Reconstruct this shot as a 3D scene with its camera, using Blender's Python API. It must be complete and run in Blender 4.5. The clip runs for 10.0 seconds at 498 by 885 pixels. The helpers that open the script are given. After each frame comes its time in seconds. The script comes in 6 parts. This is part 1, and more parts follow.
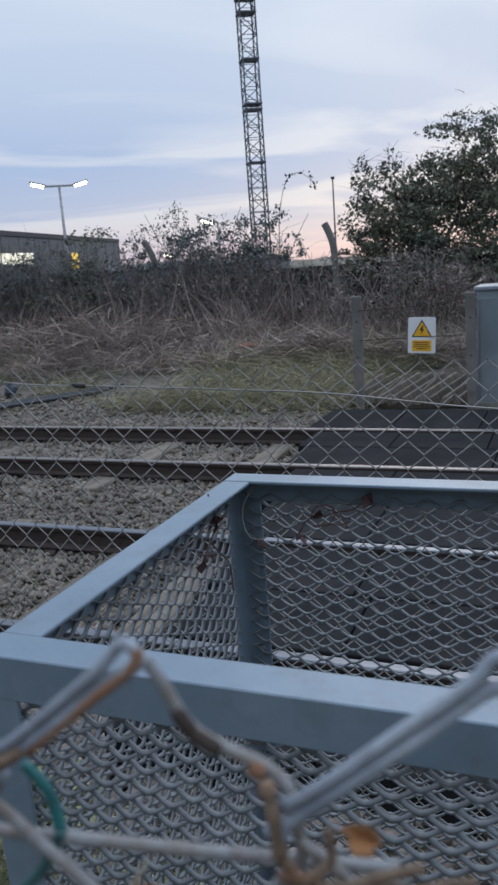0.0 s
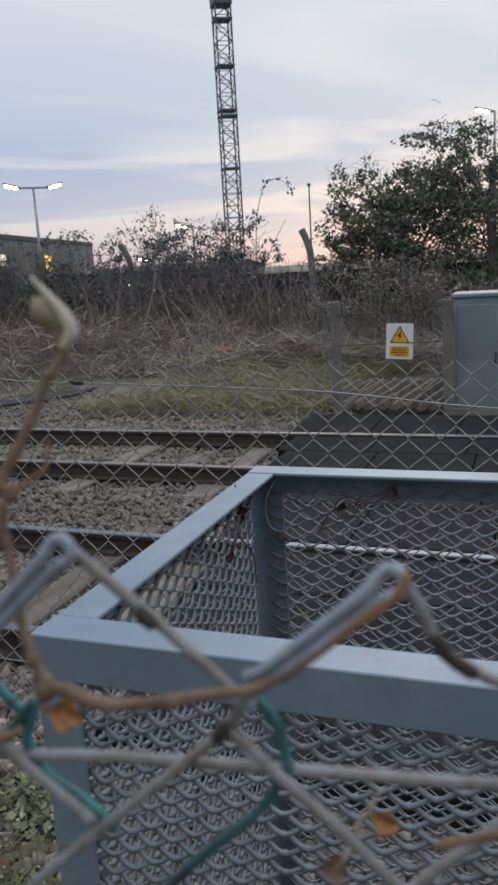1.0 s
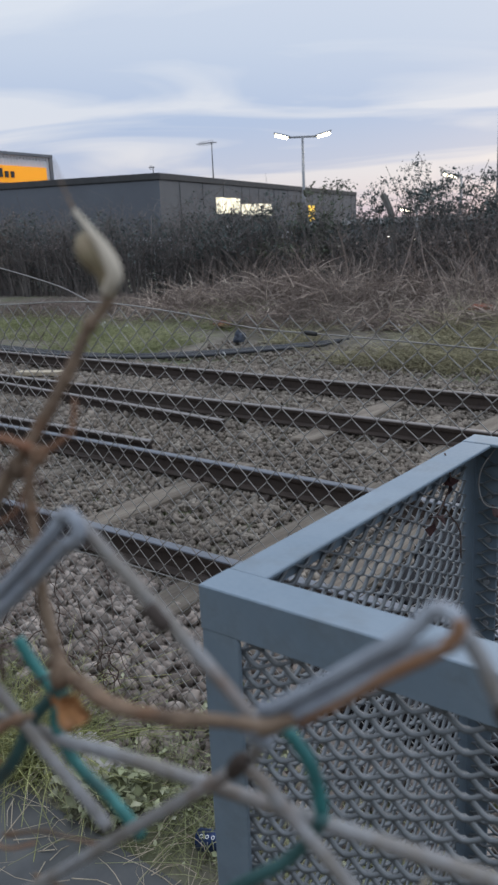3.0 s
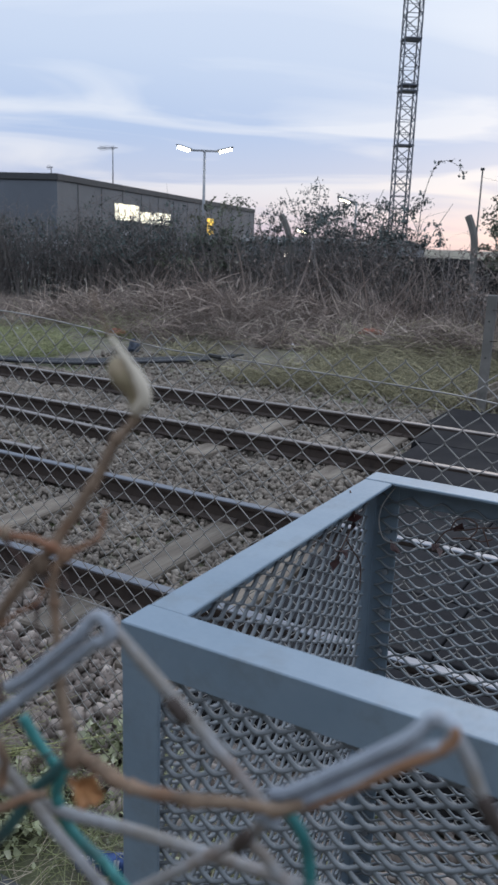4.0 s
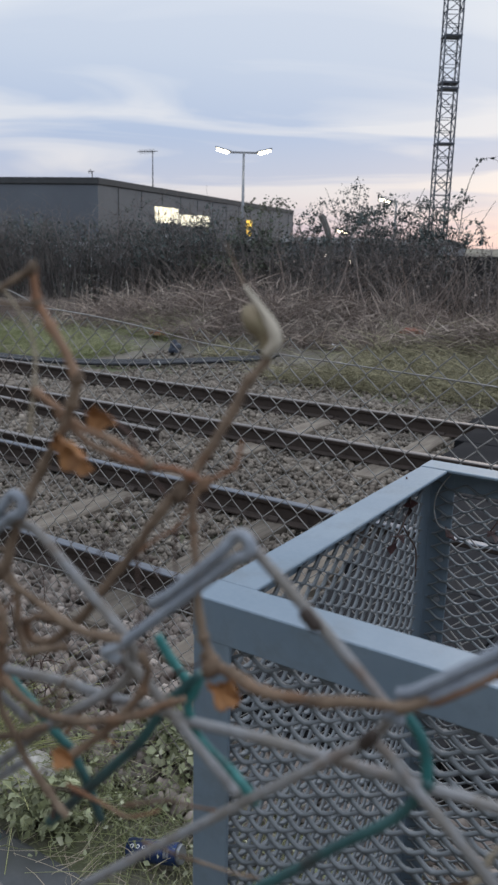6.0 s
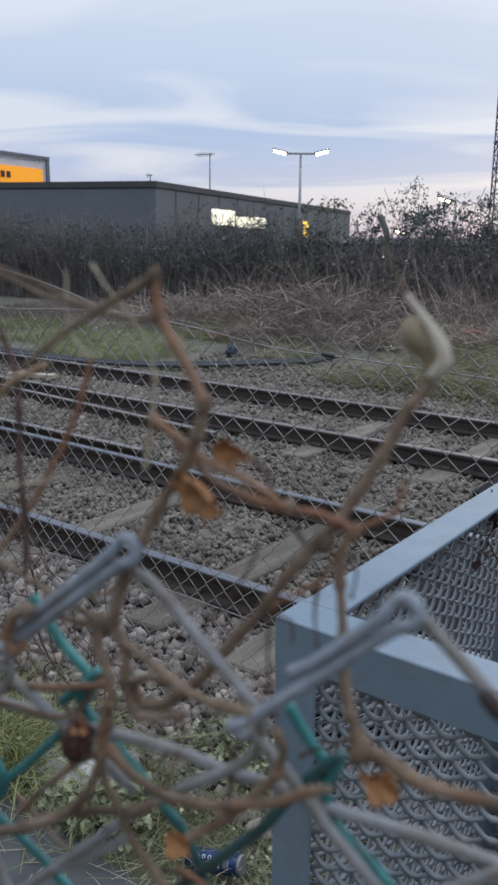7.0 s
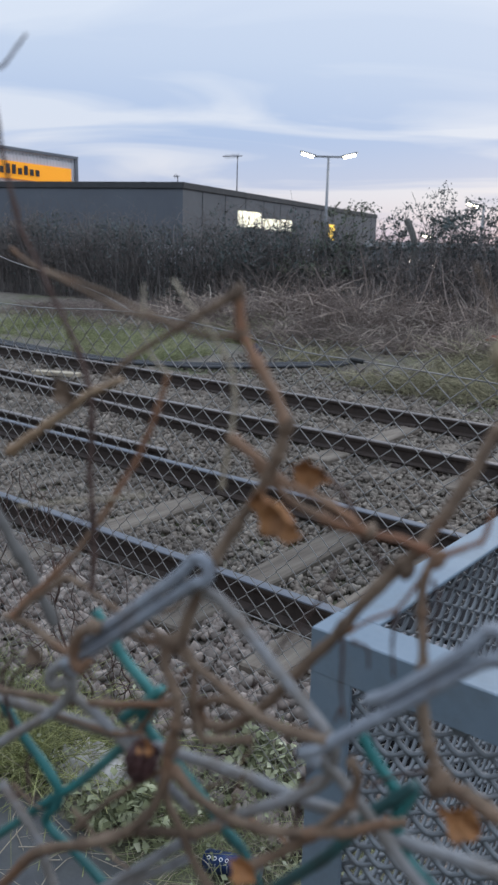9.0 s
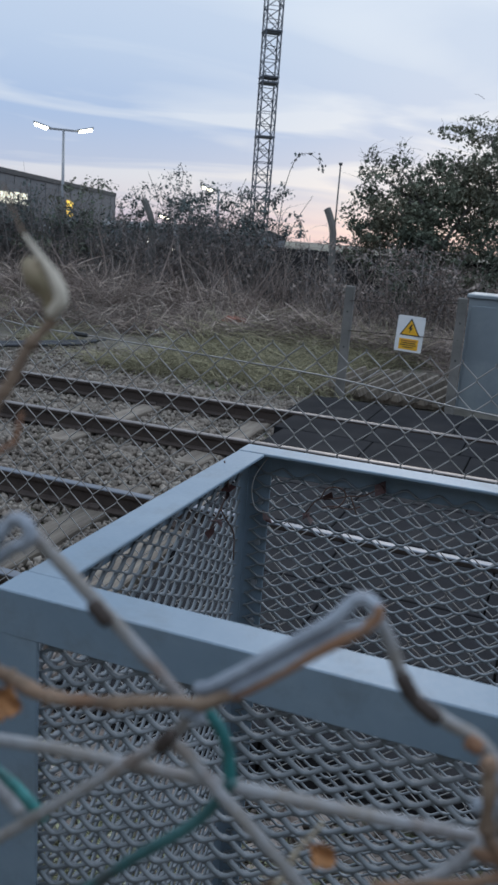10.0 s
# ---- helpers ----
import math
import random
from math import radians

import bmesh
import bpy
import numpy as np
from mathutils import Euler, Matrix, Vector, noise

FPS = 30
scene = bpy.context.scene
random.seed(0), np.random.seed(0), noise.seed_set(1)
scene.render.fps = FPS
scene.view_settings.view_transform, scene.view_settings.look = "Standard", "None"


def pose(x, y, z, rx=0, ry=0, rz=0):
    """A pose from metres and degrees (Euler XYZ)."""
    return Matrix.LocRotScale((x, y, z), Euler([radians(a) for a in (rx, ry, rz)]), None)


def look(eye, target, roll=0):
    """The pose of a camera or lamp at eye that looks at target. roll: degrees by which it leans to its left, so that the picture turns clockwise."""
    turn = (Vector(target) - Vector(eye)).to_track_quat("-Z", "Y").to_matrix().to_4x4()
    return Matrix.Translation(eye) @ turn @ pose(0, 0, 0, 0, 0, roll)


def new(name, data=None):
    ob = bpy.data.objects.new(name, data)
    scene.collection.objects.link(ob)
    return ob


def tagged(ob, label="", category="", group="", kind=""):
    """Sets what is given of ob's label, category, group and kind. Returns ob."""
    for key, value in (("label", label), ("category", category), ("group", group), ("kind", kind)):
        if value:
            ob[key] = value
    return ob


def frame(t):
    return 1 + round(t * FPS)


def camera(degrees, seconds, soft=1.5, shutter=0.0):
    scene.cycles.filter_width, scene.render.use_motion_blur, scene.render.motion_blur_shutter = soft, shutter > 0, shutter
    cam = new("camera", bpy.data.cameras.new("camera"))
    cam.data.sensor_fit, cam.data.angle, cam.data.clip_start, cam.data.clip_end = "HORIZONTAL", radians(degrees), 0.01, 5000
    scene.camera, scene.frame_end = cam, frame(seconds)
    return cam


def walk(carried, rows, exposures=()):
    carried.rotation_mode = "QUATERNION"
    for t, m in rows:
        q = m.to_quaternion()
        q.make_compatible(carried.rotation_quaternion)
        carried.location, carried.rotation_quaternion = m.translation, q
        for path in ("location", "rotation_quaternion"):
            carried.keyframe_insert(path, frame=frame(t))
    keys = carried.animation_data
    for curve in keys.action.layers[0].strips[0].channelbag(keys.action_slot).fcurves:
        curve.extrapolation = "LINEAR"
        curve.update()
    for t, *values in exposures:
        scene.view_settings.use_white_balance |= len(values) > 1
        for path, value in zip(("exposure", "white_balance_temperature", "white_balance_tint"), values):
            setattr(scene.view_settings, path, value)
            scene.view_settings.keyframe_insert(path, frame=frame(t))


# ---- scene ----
cam = camera(34.1, 10.0, soft=2.4)
PATH = [
    (0, (0.5, -3.264, 1.798), (-0.25, -1.461, 1.366), -4.3),
    (0.5, (0.484, -3.275, 1.797), (-0.255, -1.467, 1.367), -4.3),
    (1, (0.426, -3.303, 1.784), (-0.259, -1.473, 1.361), -3.4),
    (1.5, (0.447, -3.255, 1.77), (-0.507, -1.569, 1.27), -2.0),
    (2, (0.471, -3.237, 1.774), (-0.711, -1.706, 1.263), -2.5),
    (2.5, (0.459, -3.234, 1.777), (-0.741, -1.716, 1.272), -2.6),
    (2.7, (0.458, -3.234, 1.777), (-0.743, -1.717, 1.273), -2.6),
    (3.8, (0.428, -3.256, 1.79), (-0.696, -1.684, 1.28), -0.3),
    (4, (0.434, -3.272, 1.814), (-0.543, -1.594, 1.335), 1.9),
    (4.5, (0.424, -3.324, 1.816), (-0.366, -1.543, 1.363), 3.7),
    (5, (0.43, -3.333, 1.808), (-0.325, -1.54, 1.344), 3.8),
    (5.5, (0.457, -3.301, 1.797), (-0.336, -1.529, 1.317), 2.8),
    (6, (0.426, -3.312, 1.799), (-0.632, -1.684, 1.321), 1.2),
    (6.2, (0.406, -3.299, 1.796), (-0.727, -1.722, 1.318), 1.2),
    (7.3, (0.375, -3.29, 1.8), (-0.798, -1.742, 1.323), 0.5),
    (7.5, (0.374, -3.29, 1.801), (-0.805, -1.746, 1.324), 0.4),
    (8, (0.367, -3.293, 1.801), (-0.83, -1.762, 1.328), 0.9),
    (8.5, (0.36, -3.296, 1.802), (-0.845, -1.772, 1.327), 1.4),
    (9, (0.359, -3.296, 1.802), (-0.851, -1.776, 1.329), 1.5),
    (9.5, (0.372, -3.299, 1.795), (-0.721, -1.697, 1.308), 2.9),
    (10, (0.423, -3.286, 1.789), (-0.247, -1.466, 1.299), 4.2),
]
cam.data.dof.use_dof = True
cam.data.dof.focus_distance, cam.data.dof.aperture_fstop = 1.7, 20.0
walk(cam, [(t, look(eye, aim, roll)) for t, eye, aim, roll in PATH], [(0.0, 0.06, 5800, 6), (0.5, 0.09, 6150, 6.5), (1.0, 0.08, 6400, 7), (2.0, 0.18, 6350, 7.2), (2.5, 0.16, 6260, 7), (3.8, 0.22, 6120, 7), (4.0, 0.25, 5950, 7), (4.5, 0.10, 6060, 7.5), (5.0, 0.12, 6100, 7.3), (6.0, 0.18, 6300, 7), (7.5, 0.19, 5950, 6.6), (8.5, 0.18, 5950, 6.5), (9.5, 0.22, 5950, 6.8), (10.0, 0.09, 5760, 4)])

# ---- sky, sun ----
world = bpy.data.worlds.new("dusk_sky")
scene.world = world
world.use_nodes = True
wn, wl = world.node_tree.nodes, world.node_tree.links
wn.clear()


def node(nodes, kind, **values):
    n = nodes.new(kind)
    for key, value in values.items():
        n.inputs[key].default_value = value
    return n


def ramp(nodes, stops):
    r = nodes.new("ShaderNodeValToRGB")
    el = r.color_ramp.elements
    while len(el) < len(stops):
        el.new(0.5)
    for e, (pos, col) in zip(el, stops):
        e.position, e.color = pos, (*col, 1) if len(col) == 3 else col
    return r


def grey(v):
    return (v, v, v)


SUN_AZ, SUN_EL = radians(-8), radians(7)
coord = wn.new("ShaderNodeTexCoord")
sky = wn.new("ShaderNodeTexSky")
sky.sky_type, sky.sun_disc = "NISHITA", False
sky.sun_elevation, sky.sun_rotation = SUN_EL, SUN_AZ
split = wn.new("ShaderNodeSeparateXYZ")
wl.new(coord.outputs["Generated"], split.inputs[0])
lift = wn.new("ShaderNodeMath")
lift.operation = "MAXIMUM"
lift.inputs[1].default_value = 0.0
wl.new(split.outputs["Z"], lift.inputs[0])
raised = wn.new("ShaderNodeMath")
raised.operation = "ADD"
raised.inputs[1].default_value = 0.16
wl.new(lift.outputs[0], raised.inputs[0])
flat = wn.new("ShaderNodeVectorMath")
flat.operation = "DIVIDE"
spread = wn.new("ShaderNodeCombineXYZ")
for k in range(3):
    wl.new(raised.outputs[0], spread.inputs[k])
wl.new(coord.outputs["Generated"], flat.inputs[0])
wl.new(spread.outputs[0], flat.inputs[1])
turned = wn.new("ShaderNodeMapping")
turned.inputs["Rotation"].default_value = (0, 0, radians(-36))
wl.new(flat.outputs[0], turned.inputs[0])
layout = wn.new("ShaderNodeMapping")
layout.inputs["Scale"].default_value = (0.55, 1.05, 0.0)
layout.inputs["Location"].default_value = (3.1, 5.2, 0)
wl.new(turned.outputs[0], layout.inputs[0])
billow = node(wn, "ShaderNodeTexNoise", Scale=1.45, Detail=5.0, Roughness=0.46, Distortion=0.8)
wl.new(layout.outputs[0], billow.inputs["Vector"])
cover = ramp(wn, [(0.45, grey(0)), (0.61, grey(1))])
wl.new(billow.outputs[0], cover.inputs[0])
cloud = ramp(wn, [(0.0, (0.60, 0.50, 0.55)), (0.06, (0.69, 0.65, 0.68)), (0.12, (0.66, 0.66, 0.72)), (0.2, (0.65, 0.67, 0.74)), (0.3, (0.69, 0.71, 0.78)), (0.42, (0.70, 0.73, 0.80)), (0.6, (0.84, 0.89, 0.99)), (1.0, (0.88, 0.91, 0.98))])
gap = ramp(wn, [(0.0, (0.58, 0.47, 0.54)), (0.05, (0.50, 0.51, 0.62)), (0.12, (0.41, 0.48, 0.65)), (0.2, (0.53, 0.58, 0.70)), (0.3, (0.62, 0.65, 0.74)), (0.42, (0.64, 0.68, 0.77)), (0.6, (0.70, 0.77, 0.90)), (1.0, (0.80, 0.84, 0.94))])
wl.new(lift.outputs[0], cloud.inputs[0])
wl.new(lift.outputs[0], gap.inputs[0])
mixed = wn.new("ShaderNodeMix")
mixed.data_type = "RGBA"
wl.new(cover.outputs[0], mixed.inputs["Factor"])
wl.new(gap.outputs[0], mixed.inputs[6])
wl.new(cloud.outputs[0], mixed.inputs[7])
# an overcast vault: brighter overhead than at the horizon
vault = wn.new("ShaderNodeMapRange")
vault.inputs["From Min"].default_value, vault.inputs["From Max"].default_value = 0.45, 1.0
vault.inputs["To Min"].default_value, vault.inputs["To Max"].default_value = 0.95, 1.5
wl.new(lift.outputs[0], vault.inputs[0])
veil = node(wn, "ShaderNodeBackground", Strength=1.0)
wl.new(mixed.outputs[2], veil.inputs[0])
wl.new(vault.outputs[0], veil.inputs[1])
clear = node(wn, "ShaderNodeBackground", Strength=0.006)
wl.new(sky.outputs[0], clear.inputs[0])
both = wn.new("ShaderNodeAddShader")
wl.new(veil.outputs[0], both.inputs[0])
wl.new(clear.outputs[0], both.inputs[1])
wout = wn.new("ShaderNodeOutputWorld")
wl.new(both.outputs[0], wout.inputs[0])

sun = new("sun", bpy.data.lights.new("sun", "SUN"))
sun.data.energy, sun.data.angle, sun.data.color = 0.5, radians(18), (1.0, 0.86, 0.76)
sun.matrix_world = look((0, 0, 0), (math.sin(-SUN_AZ) * 10 * math.cos(SUN_EL), -10 * math.cos(SUN_AZ) * math.cos(SUN_EL), -10 * math.sin(SUN_EL) - 3))

# ---- materials ----


def material(name, colors, scale=8.0, rough=0.8, metal=0.0, bump=0.3, bump_scale=60.0, island=0.0, per_object=0.0, stain=None, stain_scale=1.5, stain_cut=(0.5, 0.7), fine=0.002, streak=(1, 1, 1), spec=0.5):
    """A surface of two or three colours in patches, with fine grain, relief and optional stains."""
    m = bpy.data.materials.new(name)
    m.use_nodes = True
    n, l = m.node_tree.nodes, m.node_tree.links
    b = n["Principled BSDF"]
    tc = n.new("ShaderNodeTexCoord")
    mp = n.new("ShaderNodeMapping")
    mp.inputs["Scale"].default_value = streak
    l.new(tc.outputs["Object"], mp.inputs[0])
    big = node(n, "ShaderNodeTexNoise", Scale=scale, Detail=6.0, Roughness=0.62)
    l.new(mp.outputs[0], big.inputs["Vector"])
    stops = [(0.3 + 0.4 * k / max(1, len(colors) - 1), c) for k, c in enumerate(colors)]
    r = ramp(n, stops)
    l.new(big.outputs[0], r.inputs[0])
    out = r.outputs[0]
    if island or per_object:
        vary = n.new("ShaderNodeHueSaturation")
        src = n.new("ShaderNodeNewGeometry").outputs["Random Per Island"] if island else n.new("ShaderNodeObjectInfo").outputs["Random"]
        rng = n.new("ShaderNodeMapRange")
        amount = island or per_object
        rng.inputs["To Min"].default_value, rng.inputs["To Max"].default_value = 1 - amount, 1 + amount
        l.new(src, rng.inputs[0])
        l.new(rng.outputs[0], vary.inputs["Value"])
        l.new(out, vary.inputs["Color"])
        hue = n.new("ShaderNodeMapRange")
        hue.inputs["To Min"].default_value, hue.inputs["To Max"].default_value = 0.485, 0.515
        l.new(big.outputs[0], hue.inputs[0])
        l.new(hue.outputs[0], vary.inputs["Hue"])
        out = vary.outputs[0]
    if stain:
        st = node(n, "ShaderNodeTexNoise", Scale=stain_scale, Detail=8.0, Roughness=0.7)
        l.new(mp.outputs[0], st.inputs["Vector"])
        sr = ramp(n, [(stain_cut[0], grey(0)), (stain_cut[1], grey(1))])
        l.new(st.outputs[0], sr.inputs[0])
        mx = n.new("ShaderNodeMix")
        mx.data_type = "RGBA"
        l.new(sr.outputs[0], mx.inputs["Factor"])
        l.new(out, mx.inputs[6])
        mx.inputs[7].default_value = (*stain, 1)
        out = mx.outputs[2]
    l.new(out, b.inputs["Base Color"])
    small = node(n, "ShaderNodeTexNoise", Scale=bump_scale, Detail=5.0, Roughness=0.6)
    l.new(mp.outputs[0], small.inputs["Vector"])
    rr = n.new("ShaderNodeMapRange")
    rr.inputs["To Min"].default_value, rr.inputs["To Max"].default_value = max(0.02, rough - 0.12), min(1, rough + 0.12)
    l.new(small.outputs[0], rr.inputs[0])
    l.new(rr.outputs[0], b.inputs["Roughness"])
    bp = n.new("ShaderNodeBump")
    bp.inputs["Strength"].default_value, bp.inputs["Distance"].default_value = bump, fine
    l.new(small.outputs[0], bp.inputs["Height"])
    l.new(bp.outputs[0], b.inputs["Normal"])
    b.inputs["Metallic"].default_value = metal
    b.inputs["Specular IOR Level"].default_value = spec
    return m


def glow(name, color, power):
    m = bpy.data.materials.new(name)
    m.use_nodes = True
    b = m.node_tree.nodes["Principled BSDF"]
    b.inputs["Base Color"].default_value = (*color, 1)
    b.inputs["Emission Color"].default_value = (*color, 1)
    b.inputs["Emission Strength"].default_value = power
    return m


M_PAINT = material("blue_grey_paint", [(0.150, 0.205, 0.262), (0.185, 0.24, 0.30), (0.225, 0.28, 0.335)], 5, 0.5, 0.1, 0.15, 180, stain=(0.14, 0.16, 0.17), stain_scale=11, stain_cut=(0.5, 0.8), fine=0.0006)
M_EXPAND = material("galvanised_expanded_metal", [(0.140, 0.155, 0.168), (0.235, 0.252, 0.27)], 12, 0.55, 0.3, 0.2, 300, stain=(0.115, 0.10, 0.083), stain_scale=7, stain_cut=(0.55, 0.8), fine=0.0004)
M_WIRE = material("weathered_galvanised_wire", [(0.155, 0.145, 0.14), (0.31, 0.315, 0.33), (0.235, 0.215, 0.195), (0.40, 0.405, 0.425)], 34, 0.72, 0.05, 1.0, 420, stain=(0.19, 0.13, 0.095), stain_scale=26, stain_cut=(0.53, 0.68), fine=0.0008)
M_ZINC = material("clean_blue_grey_zinc", [(0.19, 0.21, 0.25), (0.29, 0.32, 0.37), (0.40, 0.435, 0.49)], 45, 0.62, 0.1, 1.0, 420, stain=(0.18, 0.15, 0.13), stain_scale=30, stain_cut=(0.53, 0.70), fine=0.0009)
M_FWIRE = material("dull_fence_wire", [(0.23, 0.22, 0.21), (0.36, 0.35, 0.34)], 5, 0.6, 0.2, 0.3, 300, stain=(0.16, 0.10, 0.07), stain_scale=2, stain_cut=(0.55, 0.75), fine=0.0005)
M_GREEN = material("green_plastic_coating", [(0.012, 0.09, 0.095), (0.035, 0.19, 0.185), (0.09, 0.31, 0.30)], 22, 0.45, 0, 0.4, 400, stain=(0.03, 0.065, 0.065), stain_scale=24, stain_cut=(0.5, 0.66), fine=0.0005)
M_DARKGREEN = material("dark_green_plastic_coating", [(0.02, 0.06, 0.062), (0.035, 0.105, 0.105), (0.06, 0.15, 0.15)], 30, 0.5, 0, 0.5, 400, stain=(0.04, 0.045, 0.045), stain_scale=24, stain_cut=(0.5, 0.66), fine=0.0006)
M_RUST = material("rusty_rail_steel", [(0.028, 0.021, 0.018), (0.055, 0.040, 0.033), (0.045, 0.036, 0.032)], 9, 0.8, 0.2, 0.5, 90)
M_SHINE = material("polished_rail_head", [(0.15, 0.16, 0.185), (0.22, 0.235, 0.265)], 3, 0.48, 1.0, 0.1, 50, streak=(0.1, 4, 4))
M_DULLHEAD = material("dull_rail_head", [(0.17, 0.15, 0.145), (0.27, 0.25, 0.24)], 4, 0.42, 0.8, 0.2, 60, streak=(0.1, 4, 4))
M_BALLAST = material("grey_brown_ballast", [(0.115, 0.095, 0.076), (0.195, 0.165, 0.136), (0.265, 0.235, 0.20)], 5, 0.9, 0, 0.6, 70, island=0.34, stain=(0.068, 0.058, 0.050), stain_scale=0.7, stain_cut=(0.5, 0.75))
M_SHOULDER = material("pale_pinkish_ballast", [(0.13, 0.104, 0.088), (0.225, 0.188, 0.163), (0.36, 0.312, 0.28)], 5, 0.9, 0, 0.6, 70, island=0.5, stain=(0.07, 0.058, 0.049), stain_scale=0.9, stain_cut=(0.48, 0.7))
M_FRESHGRASS = material("fresh_long_grass", [(0.17, 0.185, 0.065), (0.28, 0.29, 0.11), (0.42, 0.40, 0.20)], 6, 0.7, 0, 0.2, 30, island=0.45)
M_RUBBLE = material("chalky_rubble", [(0.34, 0.32, 0.29), (0.46, 0.44, 0.41), (0.58, 0.56, 0.53)], 20, 0.9, 0, 0.7, 90, island=0.3)
M_SOIL = material("gravelly_soil", [(0.10, 0.086, 0.068), (0.16, 0.14, 0.115), (0.21, 0.19, 0.155)], 3, 0.95, 0, 1.0, 28, stain=(0.10, 0.11, 0.05), stain_scale=0.5, stain_cut=(0.48, 0.62), fine=0.03)
M_SLEEPER = material("weathered_sleeper", [(0.09, 0.074, 0.058), (0.145, 0.12, 0.096), (0.20, 0.172, 0.14)], 4, 0.9, 0, 0.6, 60, per_object=0.25, streak=(6, 0.6, 1))
M_DECK = material("black_crossing_rubber", [(0.012, 0.012, 0.014), (0.020, 0.020, 0.023)], 5, 0.95, 0, 0.5, 60, spec=0.12, stain=(0.032, 0.030, 0.030), stain_scale=1.2, stain_cut=(0.5, 0.75), per_object=0.10)
M_KERB = material("dark_wet_concrete", [(0.045, 0.048, 0.052), (0.075, 0.078, 0.082), (0.105, 0.105, 0.102)], 3, 0.8, 0, 0.5, 60, stain=(0.06, 0.062, 0.055), stain_scale=2)
M_ORUST = material("orange_rust", [(0.15, 0.075, 0.042), (0.27, 0.145, 0.08), (0.24, 0.155, 0.11)], 60, 0.9, 0, 0.9, 400, fine=0.001)
M_MAROON = material("shrivelled_berry", [(0.032, 0.012, 0.013), (0.075, 0.028, 0.025)], 200, 0.6, 0, 0.6, 300, fine=0.001)
M_CONC = material("aged_concrete", [(0.17, 0.16, 0.14), (0.27, 0.255, 0.23)], 6, 0.9, 0, 0.5, 70, stain=(0.10, 0.10, 0.08), stain_scale=3, stain_cut=(0.5, 0.7))
M_POST = material("dark_weathered_concrete", [(0.105, 0.10, 0.095), (0.165, 0.158, 0.148), (0.225, 0.215, 0.20)], 5, 0.9, 0, 0.6, 60, stain=(0.07, 0.07, 0.06), stain_scale=2.5, stain_cut=(0.5, 0.7))
M_CAB = material("cabinet_steel", [(0.20, 0.23, 0.26), (0.25, 0.29, 0.32)], 2, 0.4, 0.3, 0.1, 90, stain=(0.33, 0.36, 0.38), stain_scale=1.2, stain_cut=(0.5, 0.8))
M_WHITE = material("white_sign_plastic", [(0.72, 0.73, 0.75), (0.8, 0.8, 0.8)], 8, 0.5, 0, 0.1, 50)
M_YELLOW = material("yellow_sign_print", [(0.75, 0.40, 0.02), (0.85, 0.48, 0.03)], 8, 0.5, 0, 0.1, 50)
M_BLACK = material("black_print", [(0.015, 0.015, 0.015), (0.03, 0.03, 0.03)], 8, 0.6, 0, 0.1, 50)
M_CABLE = material("black_cable_sheath", [(0.02, 0.022, 0.028), (0.04, 0.042, 0.05)], 6, 0.55, 0, 0.2, 80)
M_TWIG = material("brown_vine_bark", [(0.080, 0.054, 0.037), (0.190, 0.132, 0.090), (0.30, 0.225, 0.162)], 60, 0.85, 0, 0.9, 350, fine=0.0012, stain=(0.23, 0.11, 0.055), stain_scale=14, stain_cut=(0.52, 0.70))
M_TWIGRED = material("orange_vine_stem", [(0.18, 0.075, 0.04), (0.28, 0.15, 0.085), (0.26, 0.19, 0.135)], 22, 0.8, 0, 0.8, 300, fine=0.001)
M_TWIGDARK = material("dark_thin_twig", [(0.06, 0.035, 0.03), (0.12, 0.075, 0.06)], 40, 0.85, 0, 0.8, 350, fine=0.001)
M_PALE = material("pale_dry_stem", [(0.33, 0.27, 0.19), (0.50, 0.44, 0.34)], 30, 0.8, 0, 0.5, 300, fine=0.0008)
M_TAN = material("tan_dry_stem", [(0.20, 0.125, 0.07), (0.34, 0.23, 0.14), (0.46, 0.36, 0.25)], 40, 0.8, 0, 0.7, 300, fine=0.0009)
M_DEADLEAF = material("orange_dead_leaf", [(0.24, 0.10, 0.04), (0.40, 0.19, 0.07), (0.24, 0.13, 0.075)], 60, 0.7, 0, 0.8, 300, fine=0.001)
M_BUD = material("dull_green_brown_bud", [(0.17, 0.13, 0.08), (0.27, 0.225, 0.14), (0.33, 0.25, 0.175)], 90, 0.8, 0, 0.6, 350, fine=0.0008)
M_HUSK = material("pale_papery_husk", [(0.50, 0.44, 0.35), (0.66, 0.60, 0.51)], 40, 0.75, 0, 0.5, 300, fine=0.0006)
M_REED = material("dry_bramble_stalks", [(0.125, 0.097, 0.084), (0.225, 0.18, 0.156), (0.33, 0.275, 0.24)], 0.9, 0.9, 0, 0.3, 40, island=0.5)
M_STALK = material("pale_reed_stalks", [(0.22, 0.172, 0.142), (0.33, 0.268, 0.225), (0.45, 0.385, 0.33)], 0.9, 0.9, 0, 0.3, 40, island=0.5)
M_GRASS = material("dull_grass_blades", [(0.19, 0.215, 0.095), (0.27, 0.285, 0.14), (0.37, 0.355, 0.215)], 0.8, 0.8, 0, 0.2, 30, island=0.4)
M_STRAW = material("bleached_rough_grass", [(0.19, 0.172, 0.105), (0.285, 0.26, 0.16), (0.42, 0.375, 0.26)], 0.8, 0.85, 0, 0.2, 30, island=0.55)
M_HEDGE = material("dark_hedge_leaves", [(0.080, 0.099, 0.099), (0.120, 0.140, 0.135), (0.17, 0.172, 0.160)], 0.7, 1.0, 0, 0.2, 30, island=0.4, spec=0.08)
